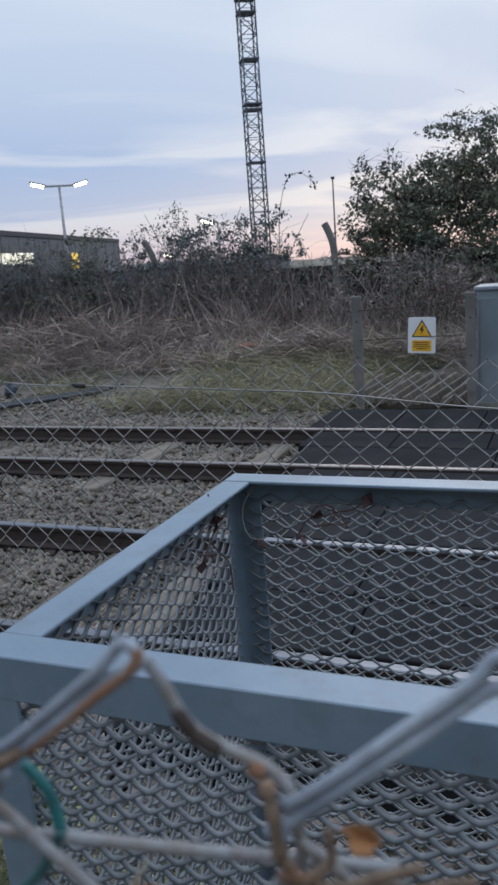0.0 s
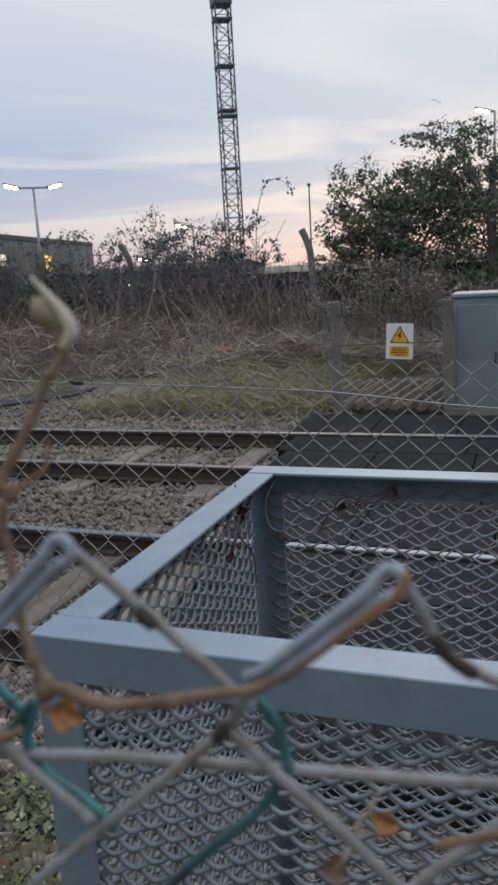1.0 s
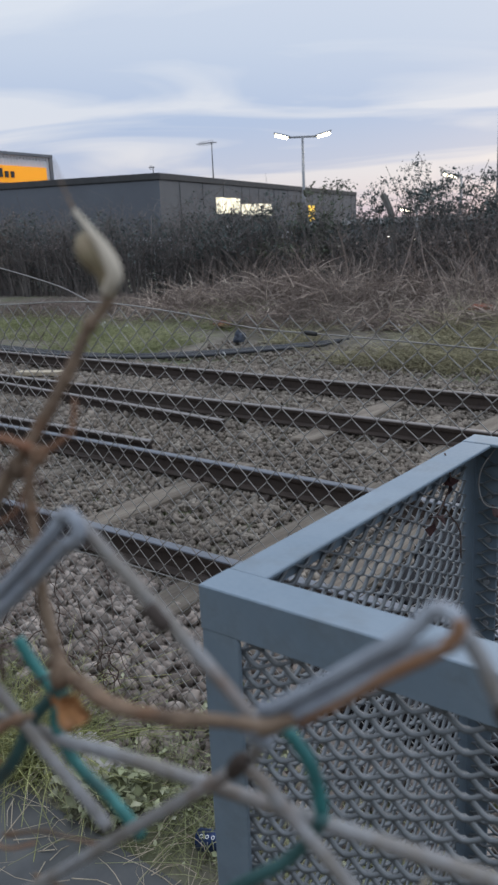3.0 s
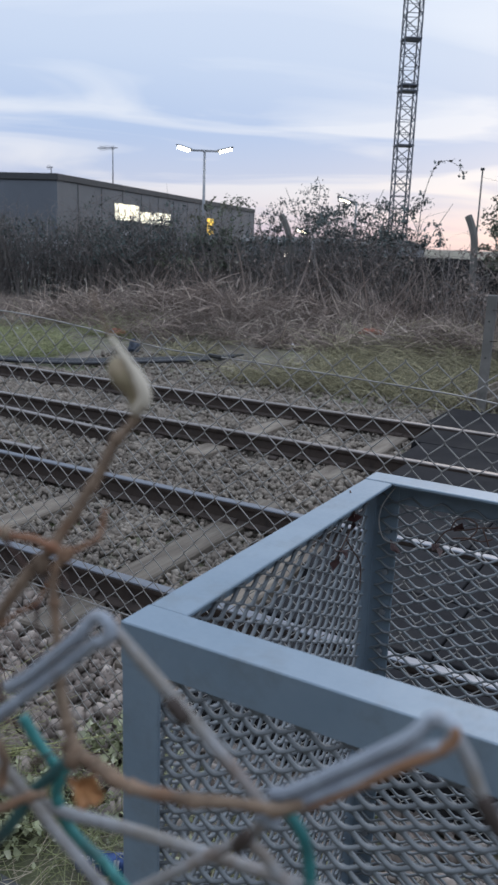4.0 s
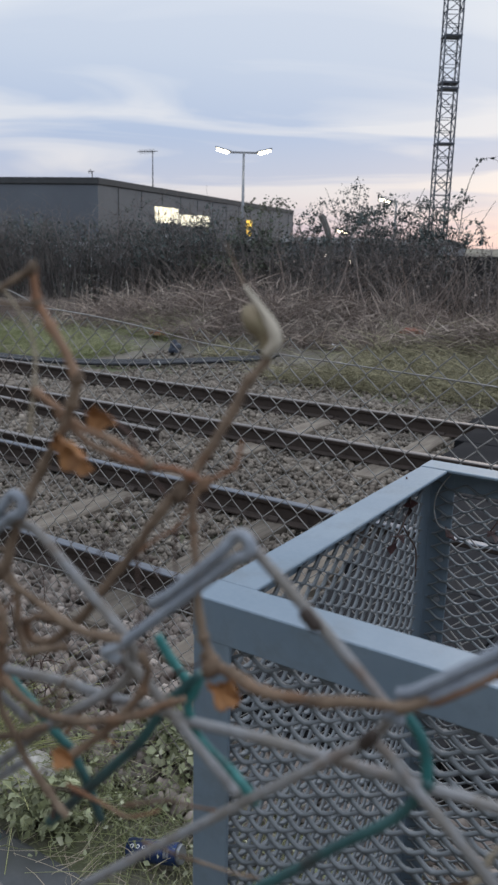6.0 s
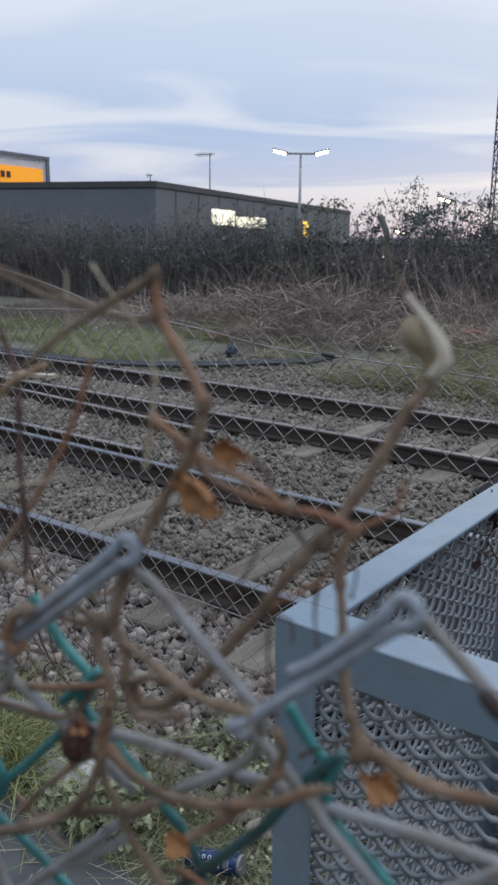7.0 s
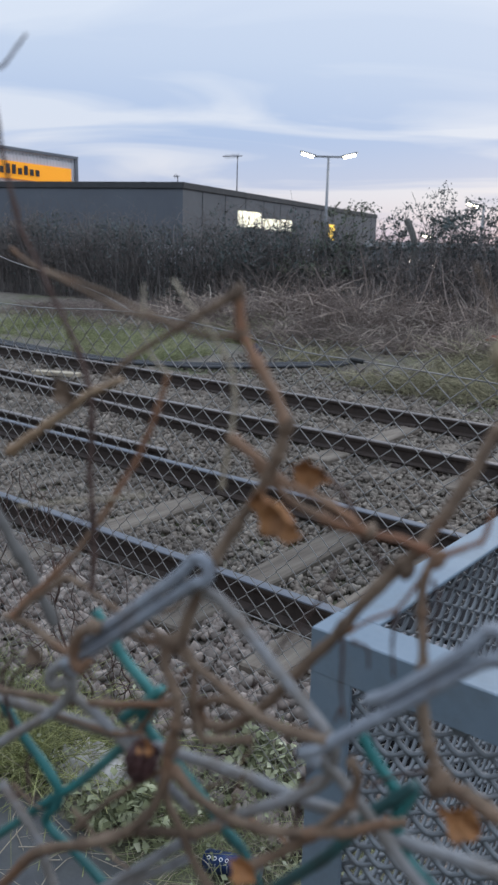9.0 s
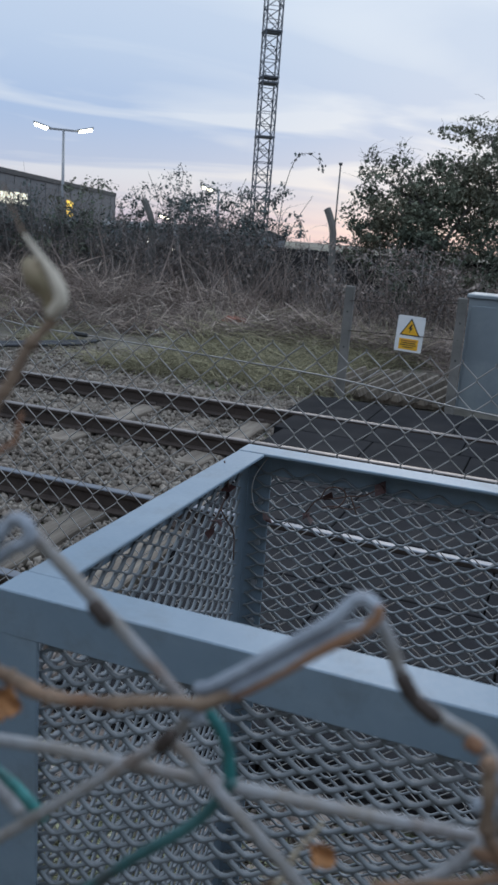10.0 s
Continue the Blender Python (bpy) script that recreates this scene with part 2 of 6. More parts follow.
M_TREE = material("evergreen_leaves", [(0.095, 0.118, 0.098), (0.145, 0.160, 0.118), (0.21, 0.185, 0.135)], 0.8, 1.0, 0, 0.2, 30, island=0.35, spec=0.08)
M_BARETWIG = material("bare_hedge_twigs", [(0.095, 0.085, 0.083), (0.165, 0.147, 0.14), (0.245, 0.22, 0.205)], 1.5, 0.9, 0, 0.3, 40, island=0.35)
M_BOARD = material("dark_fence_boards", [(0.022, 0.022, 0.024), (0.045, 0.042, 0.04)], 2, 0.85, 0, 0.3, 30, per_object=0.3, streak=(8, 8, 0.5))
M_CLAD = material("dark_grey_cladding", [(0.10, 0.112, 0.135), (0.115, 0.13, 0.155)], 0.5, 0.6, 0.1, 0.1, 5, stain=(0.11, 0.12, 0.14), stain_scale=0.15)
M_CLAD2 = material("grey_side_cladding", [(0.12, 0.125, 0.135), (0.15, 0.155, 0.165)], 0.5, 0.6, 0.1, 0.1, 5, stain=(0.10, 0.105, 0.12), stain_scale=0.15)
M_TRIM = material("charcoal_trim", [(0.03, 0.032, 0.036), (0.05, 0.052, 0.056)], 2, 0.6)
M_CORR = material("pale_corrugated_steel", [(0.66, 0.67, 0.70), (0.74, 0.75, 0.78)], 0.6, 0.5, 0.2, 0.1, 5)
M_ORANGE = glow("lit_orange_fascia", (0.95, 0.36, 0.01), 0.45)
M_STEEL = material("lamp_column_steel", [(0.22, 0.23, 0.25), (0.30, 0.31, 0.33)], 3, 0.5, 0.5)
# crane steel: distance haze is put into the colour, lighter and bluer
M_CRANE = material("hazed_crane_steel", [(0.07, 0.08, 0.10), (0.10, 0.11, 0.135)], 1, 0.6, 0.2)
M_LAMP = glow("lit_lamp_lens", (1.0, 0.86, 0.62), 9.0)
M_WINDOW = glow("lit_shop_window", (1.0, 0.90, 0.68), 1.0)
M_ROOFS = material("distant_roof_sheet", [(0.16, 0.17, 0.19), (0.22, 0.23, 0.25)], 0.3, 0.7)
M_LEAFPLANT = material("weed_leaves", [(0.15, 0.17, 0.09), (0.27, 0.285, 0.165), (0.43, 0.42, 0.31)], 8, 0.7, 0, 0.3, 60, island=0.45)
M_CAN = material("dark_blue_can", [(0.018, 0.034, 0.10), (0.035, 0.07, 0.20)], 30, 0.3, 0.5, 0.1, 90)
M_BRICK = material("reddish_debris", [(0.20, 0.07, 0.045), (0.28, 0.11, 0.07)], 10, 0.9, 0, 0.5, 60)
M_BAG = material("dark_blue_bag", [(0.025, 0.032, 0.05), (0.05, 0.06, 0.085)], 9, 0.6, 0, 0.6, 40, fine=0.01)

# ---- mesh helpers ----


def mesh_of(name, verts, faces, mat, smooth=False):
    me = bpy.data.meshes.new(name)
    me.from_pydata([tuple(v) for v in verts], [], [tuple(f) for f in faces])
    me.materials.append(mat)
    if smooth:
        me.polygons.foreach_set("use_smooth", [True] * len(me.polygons))
    me.update()
    return me


def from_arrays(name, verts, faces, mat, smooth=False):
    """A mesh from an (n, 3) array of places and an (m, k) array of corner indices, all faces with k corners."""
    verts, faces = np.asarray(verts, np.float32), np.asarray(faces, np.int32)
    me = bpy.data.meshes.new(name)
    m, k = faces.shape
    me.vertices.add(len(verts))
    me.vertices.foreach_set("co", verts.ravel())
    me.loops.add(m * k)
    me.loops.foreach_set("vertex_index", faces.ravel())
    me.polygons.add(m)
    me.polygons.foreach_set("loop_start", np.arange(0, m * k, k, dtype=np.int32))
    if smooth:
        me.polygons.foreach_set("use_smooth", np.ones(m, bool))
    me.materials.append(mat)
    me.update(calc_edges=True)
    me.validate()
    return me


def part(name, data, parent, label="", at=None):
    ob = new(name, data)
    ob.parent = parent
    if at is not None:
        ob.matrix_basis = at
    if label:
        ob["label"] = label
    return ob


def thing(name, label, category, at=None, data=None, group="", kind=""):
    ob = new(name, data)
    if at is not None:
        ob.matrix_basis = at
    return tagged(ob, label, category, group, kind)


def box(name, size, mat, bevel=0.004, center=(0, 0, 0)):
    bm = bmesh.new()
    bmesh.ops.create_cube(bm, size=1.0, matrix=Matrix.Translation(center) @ Matrix.Diagonal((*size, 1)))
    if bevel:
        bmesh.ops.bevel(bm, geom=bm.edges[:], offset=bevel, segments=2, profile=0.5, affect="EDGES")
    me = bpy.data.meshes.new(name)
    bm.to_mesh(me)
    bm.free()
    me.materials.append(mat)
    return me


def cyl(name, r1, r2, h, mat, n=16, base=0.0):
    bm = bmesh.new()
    bmesh.ops.create_cone(bm, cap_ends=True, segments=n, radius1=r1, radius2=r2, depth=h, matrix=Matrix.Translation((0, 0, base + h / 2)))
    for f in bm.faces:
        f.smooth = len(f.verts) == 4
    me = bpy.data.meshes.new(name)
    bm.to_mesh(me)
    bm.free()
    me.materials.append(mat)
    return me


def smooth_path(points, steps=5):
    """A Catmull-Rom curve through the points."""
    p = [Vector(q) for q in points]
    p = [p[0] * 2 - p[1], *p, p[-1] * 2 - p[-2]]
    out = []
    for k in range(1, len(p) - 2):
        a, b, c, d = p[k - 1 : k + 3]
        for s in range(steps):
            t = s / steps
            out.append(0.5 * (2 * b + (c - a) * t + (2 * a - 5 * b + 4 * c - d) * t * t + (3 * b - a - 3 * c + d) * t**3))
    return out + [p[-2]]


def tube_arrays(points, radius, sides=6, close=True):
    """Corners and triangles/quads of a tube along the points; radius is a number or one for each point."""
    pts = [Vector(p) for p in points]
    rad = radius if isinstance(radius, (list, tuple)) else [radius] * len(pts)
    verts, faces, up = [], [], Vector((0.13, 0.31, 0.94))
    for k, p in enumerate(pts):
        d = (pts[min(k + 1, len(pts) - 1)] - pts[max(k - 1, 0)]).normalized()
        a = up - d * up.dot(d)
        a = a.normalized() if a.length > 1e-4 else d.orthogonal().normalized()
        up = a
        b = d.cross(a)
        for s in range(sides):
            w = 2 * math.pi * s / sides
            verts.append(p + (a * math.cos(w) + b * math.sin(w)) * rad[k])
    for k in range(len(pts) - 1):
        for s in range(sides):
            q = (s + 1) % sides
            faces.append((k * sides + s, k * sides + q, (k + 1) * sides + q, (k + 1) * sides + s))
    if close:
        faces.append(tuple(range(sides - 1, -1, -1)))
        faces.append(tuple((len(pts) - 1) * sides + s for s in range(sides)))
    return verts, faces


def join(pieces):
    verts, faces = [], []
    for v, f in pieces:
        n = len(verts)
        verts += v
        faces += [tuple(i + n for i in face) for face in f]
    return verts, faces


def tubes(name, paths, radius, mat, sides=6, smooth=True):
    return mesh_of(name, *join([tube_arrays(p, radius, sides) for p in paths]), mat, smooth)


def extrude_x(profile, x0, x1):
    """A closed (y, z) profile drawn out along x."""
    n = len(profile)
    verts = [(x0, y, z) for y, z in profile] + [(x1, y, z) for y, z in profile]
    faces = [(k, (k + 1) % n, n + (k + 1) % n, n + k) for k in range(n)]
    return verts, faces + [tuple(range(n - 1, -1, -1)), tuple(range(n, 2 * n))]


rng = np.random.default_rng(7)


def sticks(paths, radii, sides=3):
    """Many thin stems at once: paths (n, k, 3), radii (n, k). Returns corners and quads."""
    n, k, _ = paths.shape
    d = np.gradient(paths, axis=1)
    d /= np.linalg.norm(d, axis=2, keepdims=True) + 1e-9
    ref = np.array([0.36, 0.48, 0.80])
    a = np.cross(d, ref)
    a /= np.linalg.norm(a, axis=2, keepdims=True) + 1e-9
    b = np.cross(d, a)
    w = 2 * np.pi * np.arange(sides) / sides
    ring = a[:, :, None] * np.cos(w)[None, None, :, None] + b[:, :, None] * np.sin(w)[None, None, :, None]
    verts = paths[:, :, None] + ring * radii[:, :, None, None]
    base = (np.arange(n) * k * sides)[:, None, None] + (np.arange(k - 1) * sides)[None, :, None]
    s, q = np.arange(sides)[None, None], (np.arange(sides) + 1)[None, None] % sides
    faces = np.stack([base + s, base + q, base + sides + q, base + sides + s], -1)
    return verts.reshape(-1, 3), faces.reshape(-1, 4)


def leaves(places, size, squash=0.55, droop=0.0):
    """Many small folded leaves: two triangles a leaf along its rib, in any turn."""
    n = len(places)
    d = rng.normal(size=(n, 3))
    d[:, 2] -= droop
    d /= np.linalg.norm(d, axis=1, keepdims=True)
    a = np.cross(d, rng.normal(size=(n, 3)))
    a /= np.linalg.norm(a, axis=1, keepdims=True)
    b = np.cross(d, a)
    s = (size * rng.uniform(0.6, 1.35, n))[:, None]
    root, tip = places - d * s / 2, places + d * s / 2
    left, right = places + a * s * squash / 2 + b * s * 0.12, places - a * s * squash / 2 + b * s * 0.12
    verts = np.stack([root, left, tip, right], 1).reshape(-1, 3)
    o = (np.arange(n) * 4)[:, None]
    faces = np.concatenate([o + [0, 1, 2], o + [0, 2, 3]], 0)
    return verts, faces


def stems(roots, length, lean, bend, radius, k=5, up=1.0):
    """Paths of thin stems that rise from their roots, lean and bend over."""
    n = len(roots)
    d = rng.normal(size=(n, 3)) * lean
    d[:, 2] = up
    d /= np.linalg.norm(d, axis=1, keepdims=True)
    side = rng.normal(size=(n, 3)) * bend
    side[:, 2] = -np.abs(side[:, 2]) * 0.8
    t = np.linspace(0, 1, k)[None, :, None]
    ln = (length * rng.uniform(0.5, 1.4, n))[:, None, None]
    paths = roots[:, None] + d[:, None] * t * ln + side[:, None] * t**2 * ln
    radii = radius * np.linspace(1, 0.35, k)[None] * rng.uniform(0.6, 1.4, n)[:, None]
    return paths, radii


# ---- ground ----


def height(x, y):
    """The lie of the land: flat by the line, a low rise of brambles beyond it."""
    rise = np.clip((y - 7.8) / 4.0, 0, 1)
    rise = rise * rise * (3 - 2 * rise)
    bank = 0.42 * rise * np.clip((x + 16) / 6, 0.25, 1) * np.clip((40 - y) / 20, 0, 1)
    bumps = 0.03 * np.sin(x * 1.7 + 0.6 * y) * np.sin(y * 1.3 - 0.4 * x)
    return -0.215 + bank + bumps * np.clip((y - 5.6) / 2, 0.15, 1)


def ground_sheet():
    xs = np.concatenate([-np.geomspace(900, 14, 26), np.linspace(-13, 5, 73), np.geomspace(6, 900, 26)])
    ys = np.concatenate([-np.geomspace(400, 6, 16), np.linspace(-5, 18, 93), np.geomspace(19, 1200, 30)])
    gx, gy = np.meshgrid(xs, ys, indexing="ij")
    v = np.stack([gx, gy, height(gx, gy) - 0.01], -1).reshape(-1, 3)
    i, j = np.meshgrid(np.arange(len(xs) - 1), np.arange(len(ys) - 1), indexing="ij")
    a = (i * len(ys) + j).ravel()
    return from_arrays("ground", v, np.stack([a, a + len(ys), a + len(ys) + 1, a + 1], -1), M_SOIL, True)


thing("ground", "brown gravelly soil with patches of moss and grass", "ground", data=ground_sheet(), kind="structure")

# unseen wall added behind the camera: holds sky light off camera-facing sides
thing("shade_wall", "plain unseen wall added behind the camera to shade front faces", "wall", pose(0, -7.5, 1.8), box("shade_wall", (60, 0.3, 4.2), M_CONC, 0.0), kind="structure")

# ballast: angular stones in one bed under both tracks


def stones(name, beds, mat):
    """Angular stones strewn over beds of (x0, x1, y0, y1, how many, size)."""
    cube = np.array([[x, y, z] for x in (-1, 1) for y in (-1, 1) for z in (-1, 1)], float)
    quads = np.array([[0, 1, 3, 2], [4, 6, 7, 5], [0, 4, 5, 1], [2, 3, 7, 6], [0, 2, 6, 4], [1, 5, 7, 3]])
    out_v, out_f, base = [], [], 0
    for x0, x1, y0, y1, n, size in beds:
        p = np.stack([rng.uniform(x0, x1, n), rng.uniform(y0, y1, n), np.zeros(n)], -1)
        p[:, 2] = height(p[:, 0], p[:, 1]) + rng.uniform(-0.012, 0.022, n) + 0.010
        shape = cube[None] * (1 + rng.uniform(-0.45, 0.3, (n, 8, 3)))
        shape *= (size * rng.uniform(0.5, 1.4, n))[:, None, None] * rng.uniform(0.55, 1.15, (n, 1, 3))
        w = rng.uniform(0, 2 * np.pi, (n, 3))
        for ax in range(3):
            c, s = np.cos(w[:, ax])[:, None], np.sin(w[:, ax])[:, None]
            u, v = shape[:, :, (ax + 1) % 3].copy(), shape[:, :, (ax + 2) % 3].copy()
            shape[:, :, (ax + 1) % 3], shape[:, :, (ax + 2) % 3] = c * u - s * v, s * u + c * v
        out_v.append((shape + p[:, None]).reshape(-1, 3))
        out_f.append((quads[None] + (base + np.arange(n) * 8)[:, None, None]).reshape(-1, 4))
        base += n * 8
    return from_arrays(name, np.concatenate(out_v), np.concatenate(out_f), mat)


TRACK_BEDS = ((-6, 1.4, -0.15, 2.0, 13500, 0.0175), (-8, 0.2, 2.0, 6.4, 22000, 0.019), (-16, -6, -1.1, 6.0, 13000, 0.030), (-34, -16, -0.9, 6.4, 6500, 0.05), (-9, -2, 6.4, 8.4, 1500, 0.022))
thing("ballast", "grey-brown angular ballast stones under the railway tracks", "ballast", data=stones("ballast", TRACK_BEDS, M_BALLAST), kind="stuff")
thing("ballast_shoulder", "paler pinkish-grey ballast stones sloping beside the near rail", "ballast", data=stones("ballast_shoulder", ((-6, 1.4, -1.36, -0.1, 8200, 0.0225),), M_SHOULDER), kind="stuff")

# ---- railway ----
FOOT = [(-0.07, -0.159), (0.07, -0.159), (0.07, -0.148), (0.014, -0.132), (0.010, -0.06), (0.012, -0.045), (0.034, -0.036), (0.036, -0.012)]
HEAD = [(0.036, -0.012), (0.034, -0.004), (0.026, 0.0), (-0.026, 0.0), (-0.034, -0.004), (-0.036, -0.012)]
FOOT += [(-y, z) for y, z in reversed(FOOT[2:])]


def rail_at(y, bright, label, group="running rails", x0=-60, x1=8):
    ob = thing("rail", label, "rail", pose(0, y, 0), group=group)
    part("web_and_foot", mesh_of("rail_body", *extrude_x(FOOT, x0, x1), M_RUST), ob)
    part("rail_head", mesh_of("rail_top", *extrude_x(HEAD, x0, x1), M_SHINE if bright else M_DULLHEAD), ob, "polished running surface" if bright else "dull brown running surface")
    return ob


for y, bright in ((0, True), (1.505, True), (3.43, False), (4.935, False)):
    rail_at(y, bright, "steel rail with rusty web and " + ("polished blue-grey head" if bright else "dull brown head"))
scrap = rail_at(0, False, "rusty spare rail lying in the ballast between tracks", "spare rails", -6.5, 0)
scrap.matrix_basis = pose(-4.7, 2.885, -0.055, 0, 0, -5)
check = rail_at(0, False, "rusty check rail ending beside the running rail", "spare rails", -20, 0)
check.matrix_basis = pose(-4.65, 1.80, -0.012, 0, 0, 0)


def sleeper_mesh():
    bm = bmesh.new()
    bmesh.ops.create_cube(bm, size=1.0, matrix=Matrix.Diagonal((0.25, 2.55, 0.13, 1)))
    bmesh.ops.subdivide_edges(bm, edges=[e for e in bm.edges if abs(e.verts[0].co.y - e.verts[1].co.y) > 1], cuts=9)
    for v in bm.verts:
        v.co += noise.noise_vector(v.co * 4.0) * 0.012
    bmesh.ops.bevel(bm, geom=[e for e in bm.edges if e.is_boundary or len(e.link_faces) == 2 and e.calc_face_angle(0) > 0.8], offset=0.012, segments=1, affect="EDGES")
    me = bpy.data.meshes.new("sleeper")
    bm.to_mesh(me)
    bm.free()
    me.materials.append(M_SLEEPER)
    return me


clip_a = mesh_of("rail_clip", *extrude_x([(-0.115, -0.008), (-0.06, -0.008), (-0.055, 0.022), (-0.085, 0.03), (-0.112, 0.012)], -0.045, 0.045), M_RUST)
clip_b = mesh_of("rail_clip", *extrude_x([(0.115, -0.008), (0.112, 0.012), (0.085, 0.03), (0.055, 0.022), (0.06, -0.008)], -0.045, 0.045), M_RUST)
sleeper_data = sleeper_mesh()
for track, yc in (("near track", 0.7525), ("far track", 4.1825)):
    for k in range(-34, 8):
        ob = thing("sleeper", "weathered tan railway sleeper half sunk in ballast", "sleeper", pose(-1.76 + 0.68 * k + rng.uniform(-0.02, 0.02), yc + rng.uniform(-0.04, 0.04), (-0.222 if k in (-3, -1, 0) else -0.260) + rng.uniform(-0.004, 0.008), 0, 0, rng.uniform(-1, 1)), sleeper_data, "sleepers of the " + track)
        if -9 < k:
            for side in (-0.7525, 0.7525):
                part("rail_clip", clip_a, ob, at=pose(0, side, 0.07))
                part("rail_clip", clip_b, ob, at=pose(0, side, 0.07))

# crossing of black rubber panels, with gaps for the rails
deck = thing("crossing_deck", "black rubber level crossing panels laid between rails", "crossing", pose(0, 0, 0), kind="structure")
for y0, y1 in ((-0.75, -0.08), (0.09, 0.75), (0.76, 1.42), (1.60, 2.45), (2.46, 3.34), (3.52, 4.18), (4.19, 4.845), (5.03, 6.1)):
    for k in range(5):
        part("panel", box("panel", (0.9, y1 - y0 - 0.008, 0.17), M_DECK, 0.01), deck, at=pose(-1.50 + 0.91 * k - 0.16 * ((y0 + y1) / 2 - 3.7), (y0 + y1) / 2, -0.10))

# ---- mesh cage ----
CAGE_Y0, CAGE_Y1, CAGE_TOP, CAGE_W, CAGE_H = -2.73, -2.10, 1.468, 1.15, 1.68
cage = thing("mesh_cage", "open-topped blue-grey steel cage with expanded metal sides", "cage", pose(-0.014, CAGE_Y0, CAGE_TOP - CAGE_H))
depth = CAGE_Y1 - CAGE_Y0


def angle_bar(length, w=0.044, t=0.005):
    """A steel angle along x with its heel at the origin: one leg to +y, the other down."""
    prof = [(0, 0), (w, 0), (w, -t), (t, -t), (t, -w), (0, -w)]
    verts, faces = extrude_x(prof, 0, length)
    bm = bmesh.new()
    vs = [bm.verts.new(v) for v in verts]
    for f in faces:
        bm.faces.new([vs[k] for k in f])
    bmesh.ops.bevel(bm, geom=bm.edges[:], offset=0.0012, segments=1, affect="EDGES")
    me = bpy.data.meshes.new("angle_bar")
    bm.to_mesh(me)
    bm.free()
    me.materials.append(M_PAINT)
    return me


for z in (CAGE_H, 0.06):
    part("front_rail", angle_bar(CAGE_W), cage, at=pose(0, 0, z))
    part("back_rail", angle_bar(CAGE_W), cage, at=pose(CAGE_W, depth, z, 0, 0, 180))
    part("side_rail", angle_bar(depth - 0.09), cage, at=pose(0, depth - 0.045, z - 0.001, 0, 0, -90))
    part("side_rail", angle_bar(depth - 0.09), cage, at=pose(CAGE_W, 0.045, z - 0.001, 0, 0, 90))
for x, y, turn in ((0, 0, 0), (CAGE_W, 0, 90), (CAGE_W, depth, 180), (0, depth, 270)):
    ob = part("corner_post", angle_bar(CAGE_H - 0.003, 0.043), cage)
    ob.matrix_basis = pose(x, y, 0, 0, 0, turn) @ pose(0.0008, 0.0008, 0, 0, -90, 0) @ pose(0, 0, 0, 0, 0, 0)


def expanded(width, tall, long_way=0.049, short_way=0.0222, strand=0.0027, thick=0.0016):
    """A sheet of raised expanded metal in the xz plane: wavy strands that meet at their knuckles."""
    cols, rows = int(width / long_way), int(tall / (short_way / 2)) // 2
    per = 10 if long_way > 0.048 else 8
    t = np.arange(cols * per + 1) / per
    wave = np.clip(np.abs(((t * 2) % 2) - 1) * 1.3 - 0.15, 0, 1)
    verts, faces, base = [], [], 0
    for r in range(rows):
        for sign in (1, -1):
            zc = r * short_way + short_way / 2
            z = zc + sign * (short_way / 2 - 0.0004) * wave
            bow = 0.0028 * sign * (wave - 0.5)
            x = t * long_way
            jit = 0.0005 * np.sin(x * 37 + r * 1.7)
            ring = [(-strand / 2, -thick), (strand / 2, thick * 0.2), (strand / 2, thick), (-strand / 2, -thick * 0.2)]
            block = np.stack([np.stack([x, bow + c * 1.5 + jit, z + a], -1) for a, c in ring], 1)
            verts.append(block.reshape(-1, 3))
            k = np.arange(len(x) - 1)[:, None] * 4 + base
            s = np.arange(4)[None]
            faces.append(np.stack([k + s, k + (s + 1) % 4, k + 4 + (s + 1) % 4, k + 4 + s], -1).reshape(-1, 4))
            base += len(x) * 4
    return from_arrays("expanded_metal", np.concatenate(verts), np.concatenate(faces), M_EXPAND, True)


wide, side = expanded(CAGE_W - 0.03, CAGE_H - 0.04), expanded(depth - 0.03, CAGE_H - 0.04, 0.047, 0.0215, 0.0028)
front_sheet = expanded(CAGE_W - 0.03, CAGE_H - 0.04, 0.0435, 0.0195, 0.0028, 0.0016)
for data, m in ((front_sheet, pose(0.015, 0.010, 0.03)), (wide, pose(0.015, depth - 0.010, 0.03)), (side, pose(0.010, 0.015, 0.03, 0, 0, 90)), (side, pose(CAGE_W - 0.010, 0.015, 0.03, 0, 0, 90))):
    tagged(part("mesh_panel", data, cage, "galvanised expanded metal sheet", m), kind="stuff")
bolt = cyl("bolt", 0.006, 0.005, 0.004, M_STEEL, 8)
for k in range(9):
    part("bolt", bolt, cage, at=pose(0.03, depth - 0.006, CAGE_H - 0.09 - 0.07 * k, 90, 0, 0))

